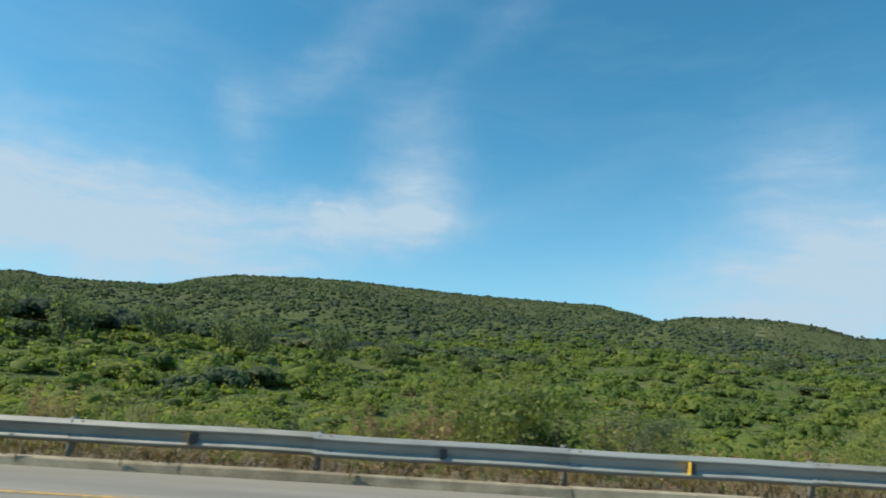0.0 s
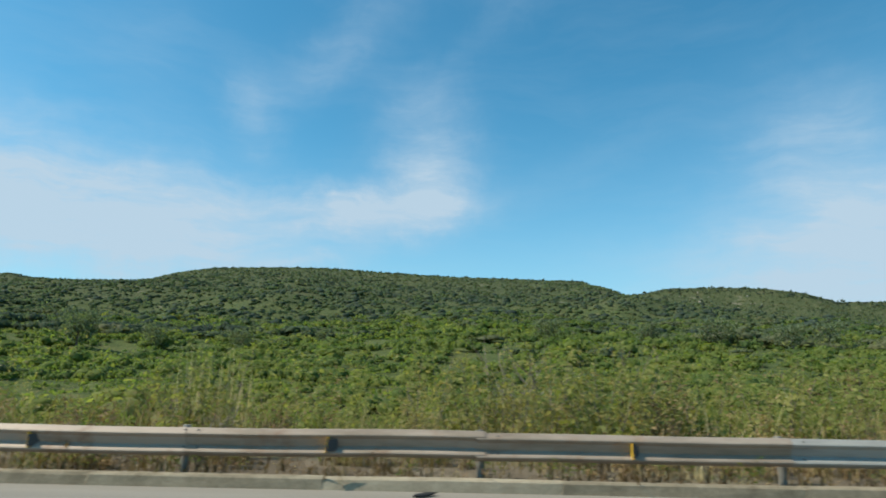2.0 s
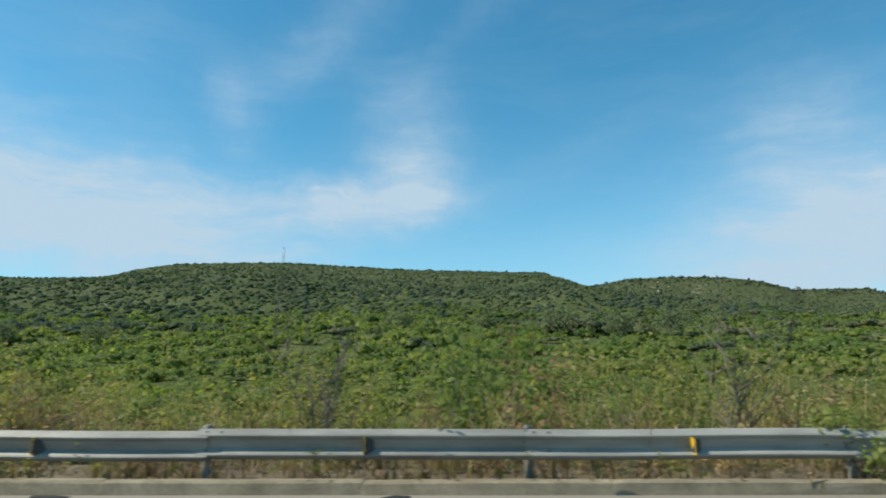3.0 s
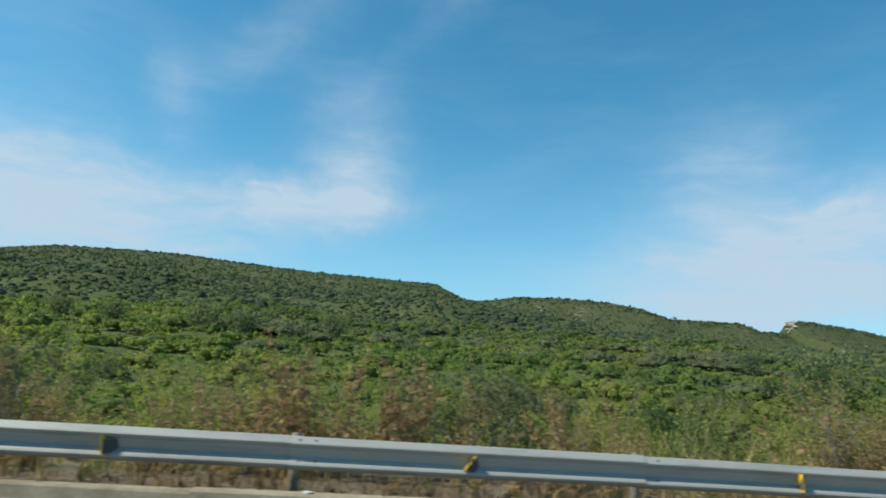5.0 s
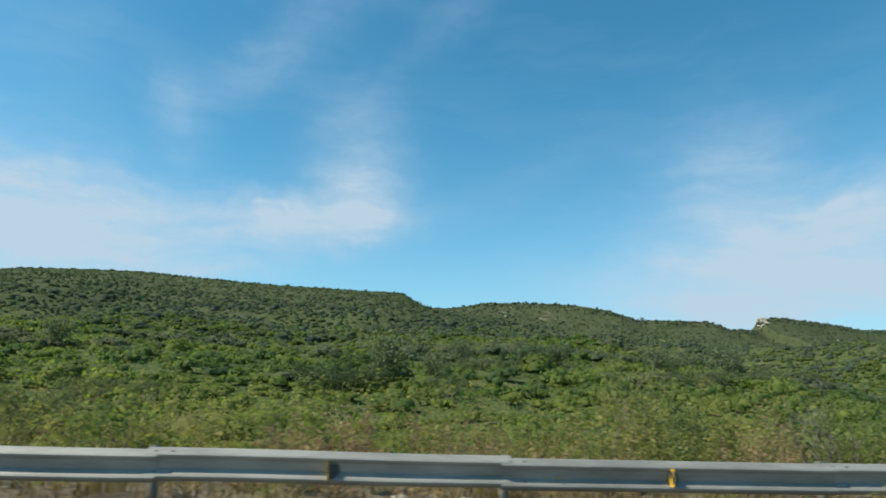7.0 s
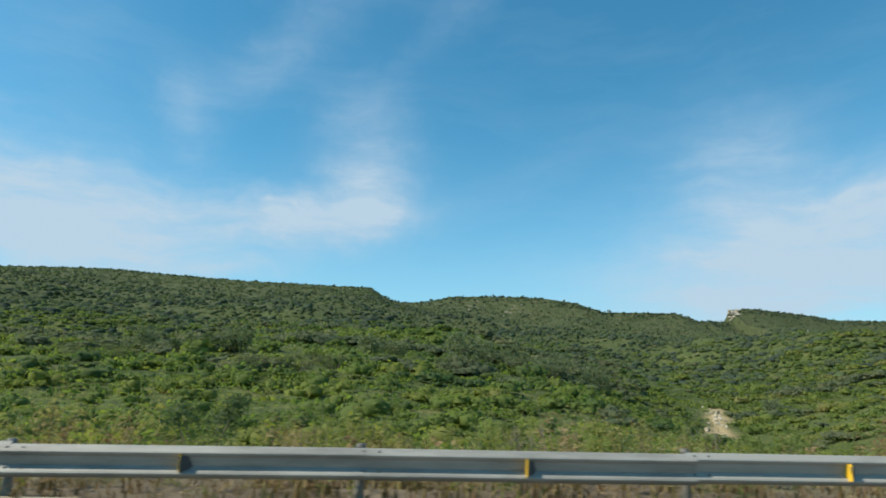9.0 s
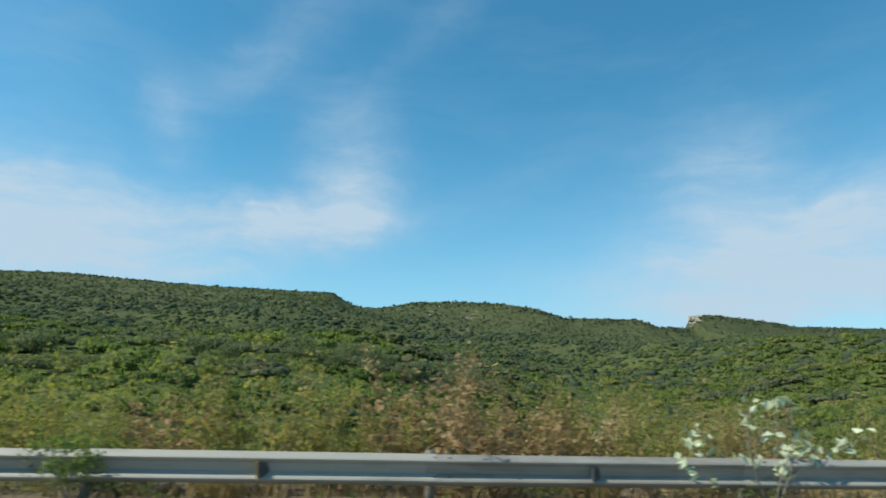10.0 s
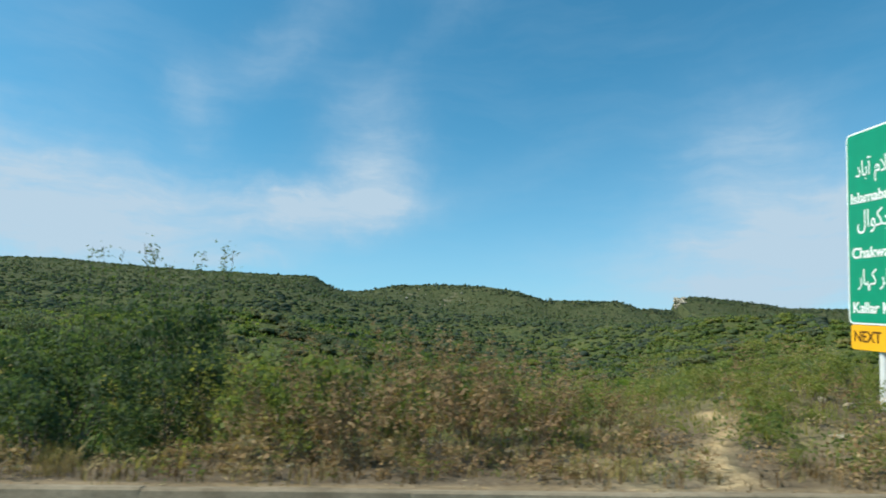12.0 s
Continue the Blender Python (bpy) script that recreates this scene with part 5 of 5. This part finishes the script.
for x, y, s in ((141.8, 2.2, 2.0), (142.8, 2.6, 1.9), (112.6, 2.4, 1.8), (113.6, 2.8, 1.7), (276.8, 1.6, 1.2), (278.2, 1.8, 1.3), (116.0, 2.0, 1.1), (239.4, 2.2, 1.5), (247.0, 2.0, 1.2)):
    plant(dry_tall[rv.randint(3)], x, y, s, rv.uniform(0, 360), "tall withered brown shrub", "shrub", "withered shrubs along the rail")
for x, y, s in ((144.6, 2.4, 1.75), (145.7, 2.8, 1.9), (146.8, 2.3, 1.6)):
    plant(domes[rv.randint(2)], x, y, s, rv.uniform(0, 360), "large pale grey leafless shrub of fine twigs", "shrub", "pale leafless shrubs")

for x, y, s, q in ((277.0, 3.0, 2.0, 0), (278.6, 3.6, 1.9, 1), (280.2, 4.2, 1.7, 0), (281.6, 3.4, 1.2, 1)):
    plant(dense[q], x, y, s, 50 * x, "dark green bush among dry weeds on the verge", "bush", "bushes by the kerb")
for x, y, s in ((270.6, 2.0, 1.2), (272.0, 1.9, 1.3), (273.4, 2.3, 1.4), (274.6, 2.7, 1.2)):
    plant(dark[rv.randint(2)], x, y, s, rv.uniform(0, 360), "dark green bush among dry weeds on the verge", "bush", "bushes by the kerb")
for x, y, s in ((276.0, 3.6, 2.1), (277.0, 3.3, 2.2), (278.2, 3.8, 2.2)):
    plant(olive_tall[rv.randint(3)], x, y, s, rv.uniform(0, 360), "tall olive and brown leafy shrub", "shrub", "tall olive shrubs")
for x, y, s in ((277.4, 2.4, 2.0), (278.4, 2.8, 2.3), (279.4, 2.5, 2.4), (280.4, 3.0, 2.2), (281.4, 2.8, 1.8), (278.0, 2.1, 1.9), (279.9, 2.2, 2.0), (280.9, 2.3, 1.7), (282.2, 3.2, 1.3), (283.0, 3.0, 1.0)):
    plant(dry_tall[rv.randint(3)], x, y, s, rv.uniform(0, 360), "tall withered shrub with brown and olive leaves", "shrub", "withered shrubs along the rail")
for x, y, s in ((284.75, 2.3, 0.62), (285.1, 2.9, 0.7), (285.5, 3.7, 0.85), (286.0, 4.1, 0.9), (284.6, 1.6, 0.45), (288.9, 5.9, 1.3), (287.0, 6.0, 1.3), (285.4, 6.2, 1.2), (290.6, 6.0, 1.3), (285.6, 4.6, 0.8), (286.3, 5.2, 0.9), (286.9, 4.4, 0.8), (287.6, 5.3, 1.0), (288.5, 4.7, 0.9), (289.4, 5.4, 1.0), (290.4, 4.8, 0.9), (291.4, 5.6, 1.1), (292.6, 5.0, 1.0), (285.2, 3.2, 0.55), (286.2, 3.0, 0.6), (287.4, 3.4, 0.6), (283.4, 5.6, 0.8), (282.2, 5.9, 0.9), (284.2, 6.2, 0.8), (288.0, 2.2, 0.5), (289.6, 2.8, 0.6), (286.6, 2.0, 0.45)):
    plant(bright[rv.randint(2)], x, y, s, rv.uniform(0, 360), "bright yellow-green bush along the top of the bank", "bush", "bushes on the bank", 0.85)
for x, y in ((276.2, 1.2), (279.8, 1.6), (281.0, 1.3), (282.2, 1.9), (278.9, 1.0), (286.3, 1.9), (289.2, 1.6)):
    plant(low_dry[rv.randint(3)], x, y, 0.9, 70 * x, "low dry brown weed on the verge", "shrub", "dry weeds on the verge")

for x, y, s in ((234.7, 2.6, 1.7), (235.6, 3.0, 1.9), (236.4, 2.5, 1.8), (237.2, 3.1, 2.0), (238.1, 2.7, 1.7), (242.6, 3.0, 1.9), (243.4, 2.6, 2.1), (244.2, 3.2, 2.2), (245.2, 2.8, 2.4), (246.0, 3.4, 2.1), (266.6, 3.0, 1.7), (267.6, 3.4, 1.9), (268.6, 2.8, 1.8), (269.5, 3.2, 1.9)):
    plant(golden[rv.randint(3)], x, y, s, rv.uniform(0, 360), "tall golden-yellow shrub behind the guardrail", "shrub", "golden shrubs")
for x, y, s in ((126.0, 2.6, 2.0), (127.2, 3.2, 2.2), (128.2, 2.4, 2.1), (129.4, 3.0, 2.4), (130.6, 2.6, 2.2), (131.6, 3.4, 2.4), (133.0, 2.8, 2.0), (135.2, 3.0, 2.3), (137.0, 2.6, 2.2)):
    plant(olive_tall[rv.randint(3)], x, y, s, rv.uniform(0, 360), "tall olive and brown leafy shrub", "shrub", "tall olive shrubs")
    plant(dry_tall[rv.randint(3)], x + 0.6, y - 0.5, s * 0.8, rv.uniform(0, 360), "withered shrub with brown and olive leaves", "shrub", "withered shrubs along the rail")
for x, y, s in ((168.2, 2.4, 1.7), (169.2, 2.8, 1.9), (170.2, 2.4, 1.7), (139.0, 3.4, 2.4), (139.8, 3.0, 2.8), (140.6, 3.3, 3.0), (141.4, 2.9, 2.8), (142.2, 3.2, 2.7), (142.9, 3.0, 2.4), (21.6, 2.8, 2.0), (22.6, 3.2, 2.3), (23.6, 2.7, 2.2), (24.6, 3.1, 2.3), (25.6, 2.8, 1.9)):
    plant(olive_tall[rv.randint(3)], x, y, s, rv.uniform(0, 360), "tall olive and brown leafy shrub", "shrub", "tall olive shrubs")
for x, y, s in ((139.4, 2.6, 2.4), (140.6, 2.3, 2.5), (141.8, 2.7, 2.5), (142.9, 2.4, 2.4), (49.0, 2.6, 1.7), (50.0, 3.0, 1.9), (51.2, 2.6, 1.9), (52.4, 3.1, 2.1), (53.8, 2.7, 1.9), (55.5, 3.0, 2.0), (57.0, 2.8, 1.8), (58.6, 3.2, 2.0)):
    plant(yellow[rv.randint(4)], x, y, s, rv.uniform(0, 360), "tall yellow-green weed with upright leafy stems", "shrub", "tall weeds along the rail")
row_of(dry, strip(26, 150, 240, 1.2, 3.2), "withered shrubs along the rail", (0.7, 1.15))
row_of(dry, strip(24, 18, 126, 1.1, 2.2), "withered shrubs along the rail", (0.75, 1.15))
row_of(low_dry, strip(70, -6, 275, 0.4, 1.5), "dry weeds on the verge", (0.6, 1.1))
row_of(twigs, strip(40, -6, 275, 0.5, 1.8), "bare shrubs along the rail", (0.4, 0.8))
for x, y, s in ((3.0, 2.4, 1.0), (3.8, 2.8, 1.1), (-3.2, 2.2, 0.9), (66.2, 1.9, 1.0), (67.0, 2.3, 1.1), (95.5, 2.0, 1.1), (99.0, 2.2, 1.2), (104.0, 1.9, 1.1), (117.3, 2.3, 1.3), (118.2, 2.6, 1.4), (118.9, 2.2, 1.3), (119.7, 2.5, 1.2), (121.7, 2.1, 1.2),
                (137.0, 2.0, 1.2), (143.6, 1.9, 1.3), (149.2, 2.0, 1.1), (163.4, 1.9, 0.9), (164.6, 2.2, 1.0), (177.4, 2.0, 1.1), (178.3, 2.4, 1.2), (190.5, 2.0, 1.0), (203.0, 2.1, 1.0), (217.6, 1.8, 0.8), (220.2, 2.0, 0.9), (221.2, 1.8, 0.9), (222.2, 2.1, 0.9),
                (242.3, 1.8, 0.9), (243.2, 2.0, 0.9), (244.0, 1.8, 0.8), (249.6, 1.9, 1.0), (250.3, 2.1, 1.1), (251.0, 1.9, 1.1), (251.7, 2.2, 1.0), (255.6, 2.1, 0.9), (256.4, 2.0, 1.0), (257.2, 2.2, 0.9), (258.8, 2.0, 0.9), (258.0, 1.9, 1.0), (266.4, 1.9, 1.0), (267.4, 2.1, 1.1), (268.6, 1.9, 1.0)):
    plant(russet[rv.randint(3)], x, y - 0.9, s, rv.uniform(0, 360), "russet brown withered weed behind the guardrail", "shrub", "russet weeds along the rail", rv.uniform(1.1, 1.4))
for i in range(26):
    x = 224.6 + 0.58 * i + rv.uniform(-0.25, 0.25)
    warm = 233.6 < x < 236.4 or i % 7 == 3
    plant((russet if warm else golden)[rv.randint(3)], x, rv.uniform(1.1, 2.4), rv.uniform(1.3, 1.75) * (1.3 if i % 5 == 2 else 1.0), rv.uniform(0, 360), "russet brown withered weed behind the guardrail" if warm else "low yellow-brown weed behind the guardrail", "shrub", "russet weeds along the rail" if warm else "yellow-brown weeds")
plant(thin[0], 140.75, 2.9, 3.7, 40, "tall thin shrub with a few leafy shoots", "shrub", "tall thin shrubs")
plant(thin[1], 140.4, 3.0, 3.1, 160, "tall thin shrub with a few leafy shoots", "shrub", "tall thin shrubs")
for x, y, s in ((4.4, 3.3, 2.3), (5.0, 3.1, 2.5), (5.5, 3.6, 2.2)):
    plant(olive_tall[rv.randint(3)], x, y, s, rv.uniform(0, 360), "tall olive and brown leafy shrub", "shrub", "tall olive shrubs")
# large bushes standing close behind the rail
for x, y, s, q in ((5.9, 2.7, 1.5, grey_bush), (8.2, 3.0, 1.3, thorny), (120.4, 3.0, 1.9, thorny), (121.0, 3.6, 1.7, thorny), (125.3, 5.6, 1.6, grey_bush), (126.4, 6.2, 1.4, grey_bush), (113.0, 4.4, 1.8, thorny), (131.8, 7.4, 1.8, grey_bush), (157.6, 5.4, 1.5, thorny), (170.8, 6.0, 1.7, grey_bush), (186.0, 5.2, 1.6, thorny), (206.5, 6.4, 1.7, grey_bush)):
    plant(q[rv.randint(2)], x, y, s, rv.uniform(0, 360), "grey-green thorn bush on the slope behind the guardrail", "bush", "thorn bushes behind the rail", 1.15)
for x, y, s in ((123.2, 4.4, 1.3), (124.0, 4.8, 1.4), (127.2, 3.8, 1.3), (128.0, 3.2, 1.2), (117.0, 4.6, 1.2), (116.0, 4.0, 1.2), (55.0, 4.4, 1.3), (56.3, 4.0, 1.4), (57.6, 4.6, 1.3), (47.0, 4.6, 1.2), (168.0, 4.2, 1.1), (173.4, 3.8, 1.1)):
    plant(bright[rv.randint(2)], x, y, s, rv.uniform(0, 360), "bright yellow-green bush behind the guardrail", "bush", "bright bushes behind the rail", 1.0)
# pale broad-leaved plant that reaches over the rail
rs = np.random.RandomState(91)
paths = [stem_path(rs, (x, rs.uniform(-0.3, 0.3), h), 0.16, 7) for x, h in ((-1.0, 0.55), (-0.85, 0.78), (-0.68, 0.9), (-0.5, 0.62), (-0.36, 1.16), (-0.2, 0.5), (-0.1, 1.0), (0.0, 1.22), (0.08, 0.45), (0.16, 0.8), (0.26, 1.25), (0.4, 0.6), (0.66, 0.82), (0.9, 0.72), (1.14, 0.86))]
cs = np.concatenate([p_[rs.choice([3, 4, 5, 6, 6, 6, 6], 11)] + rs.normal(size=(11, 3)) * [0.055, 0.05, 0.05] for p_ in paths])
pale = shrub_proto("milkweed", leaves(rs, cs, 0.125, 0.078, 0.7), tubes(rs, paths, 0.013, 0.006), pale_mat, 0.85)
plant(pale, 238.32, -0.02, 1.22, 0, "pale grey-green broad-leaved plant growing through the guardrail", "plant", "", 0.9)
plant(pale, 32.9, 1.2, 0.85, 90, "pale grey-green broad-leaved plant behind the guardrail", "plant")


# rocks
def rock_mesh(seed, flat):
    rs = np.random.RandomState(seed)
    v = ICO2[0] * (1 + rs.uniform(-0.22, 0.22, (len(ICO2[0]), 1)))
    q = rs.normal(size=(7, 3))
    q /= np.linalg.norm(q, axis=1)[:, None]
    for d in q:
        over = np.maximum(v @ d - 0.62, 0)
        v = v - over[:, None] * d
    return mesh_from("rock", v * [1, 1, flat], ICO2[1])


rocks = [rock_mesh(i, 0.6 + 0.15 * (i % 3)) for i in range(5)]
for me in rocks:
    me.materials.append(rock_mat)


def put_rock(name, x, y, s, label, group, lift=0.2, tall=1.0, z=None):
    ob = tagged(new(name, rocks[rv.randint(5)]), label, "rock", group)
    ob.matrix_basis = pose(x, y, (float(land(x, y)) if z is None else z) + lift * s, rv.uniform(-15, 15), rv.uniform(-15, 15), rv.uniform(0, 360)) @ Matrix.Diagonal((s, s, s * tall, 1))


for i in range(46):
    x = rv.uniform(276, 296)
    y = rv.uniform(1.4, 8.0)
    put_rock("stone", x, y, rv.uniform(0.04, 0.14), "pale broken limestone on the earth bank", "stones on the bank", 0.25)
for x, y in ((271.4, 0.9), (273.2, 0.7), (131.2, 0.4), (120.5, 0.5), (147.6, 0.6), (228.5, 0.5), (245.6, 0.0), (242.2, 0.1), (267.9, 0.5), (164.8, 0.35), (165.2, 0.5), (165.6, 0.3), (168.6, 0.45), (169.0, 0.3)):
    put_rock("stone", x, y, rv.uniform(0.05, 0.09) * (1.6 if 164 < x < 170 else 1.0), "pale broken limestone on the verge", "stones on the verge", 0.3)
for i in range(44):
    x = 569.6 + 0.46 * i * rv.uniform(0.4, 1.0)
    y = float(np.interp(x, DEPTH_X, DEPTH_Y)) - rv.uniform(0.5, 12) * (1.0 if x > 573 else 0.7)
    put_rock("cliff_block", x, y, rv.uniform(1.2, 2.4), "pale limestone block in the broken cliff edge", "cliff blocks", 0.1, 1.0, 84.0 + rv.uniform(0, 1) ** 0.7 * 12.0 if x < 573.5 else None)
for i in range(26):
    x, y = ((rv.uniform(585, 690), rv.uniform(590, 655)) if i < 12 else (rv.uniform(275, 370), rv.uniform(610, 690)))
    put_rock("outcrop", x, y, rv.uniform(0.7, 1.7), "pale limestone outcrop among the hill scrub", "outcrops", 0.1)
for i in range(30):
    t_ = rv.uniform(0, 1)
    put_rock("stone", 284 + 27 * t_ + rv.normal() * 2.0, 140 + 56 * t_, rv.uniform(0.3, 0.9), "pale stone on the worn gully track", "stones on the track", 0.2)

# litter by the kerb
def scrap(seed, lx, ly, lz):
    rs = np.random.RandomState(seed)
    v = ICO1[0] * (1 + rs.uniform(-0.35, 0.35, (len(ICO1[0]), 1))) * [lx, ly, lz]
    return mesh_from("scrap", v, ICO1[1])


for i, (x, y) in enumerate(((68.6, -0.75), (72.4, -0.8), (49.3, -0.8), (58.2, -0.6))):
    tagged(part("tyre_scrap", scrap(i, 0.22, 0.07, 0.03), rubber_mat, at=pose(x, y, 0.025, 0, 0, 20 * i)), "torn black tyre scrap lying on the shoulder", "debris", "tyre scraps")
bm = cylinder(0.035, -0.10, 0.08, 12)
bmesh.ops.create_cone(bm, cap_ends=True, segments=12, radius1=0.035, radius2=0.013, depth=0.05, matrix=Matrix.Translation((0, 0, 0.105)))
bottle = tagged(new("plastic_bottle"), "crushed white plastic bottle lying on the shoulder", "bottle")
bottle.matrix_basis = pose(14.35, -1.75, 0.03, 90, 0, 84) @ Matrix.Diagonal((0.8, 0.8, 0.9, 1))
part("body", bm, white_mat, bottle)
part("cap", cylinder(0.015, 0.13, 0.15, 10), blue_mat, bottle, "blue screw cap")
tagged(part("plastic_bag", scrap(31, 0.10, 0.07, 0.07), blue_mat, at=pose(25.9, 0.05, 0.15)), "crumpled blue plastic bag on the verge", "litter")
for i, (x, y) in enumerate(((118.2, -0.35), (121.0, -0.35), (17.9, -0.35), (241.6, 0.1), (246.3, 0.1), (257.2, -0.36), (127.9, 0.3), (128.3, 0.35))):
    tagged(part("litter_scrap", scrap(40 + i, 0.07, 0.045, 0.02), white_mat, at=pose(x, y, 0.165, 0, 0, 40 * i)), "scrap of faded white litter by the kerb", "litter", "litter scraps")
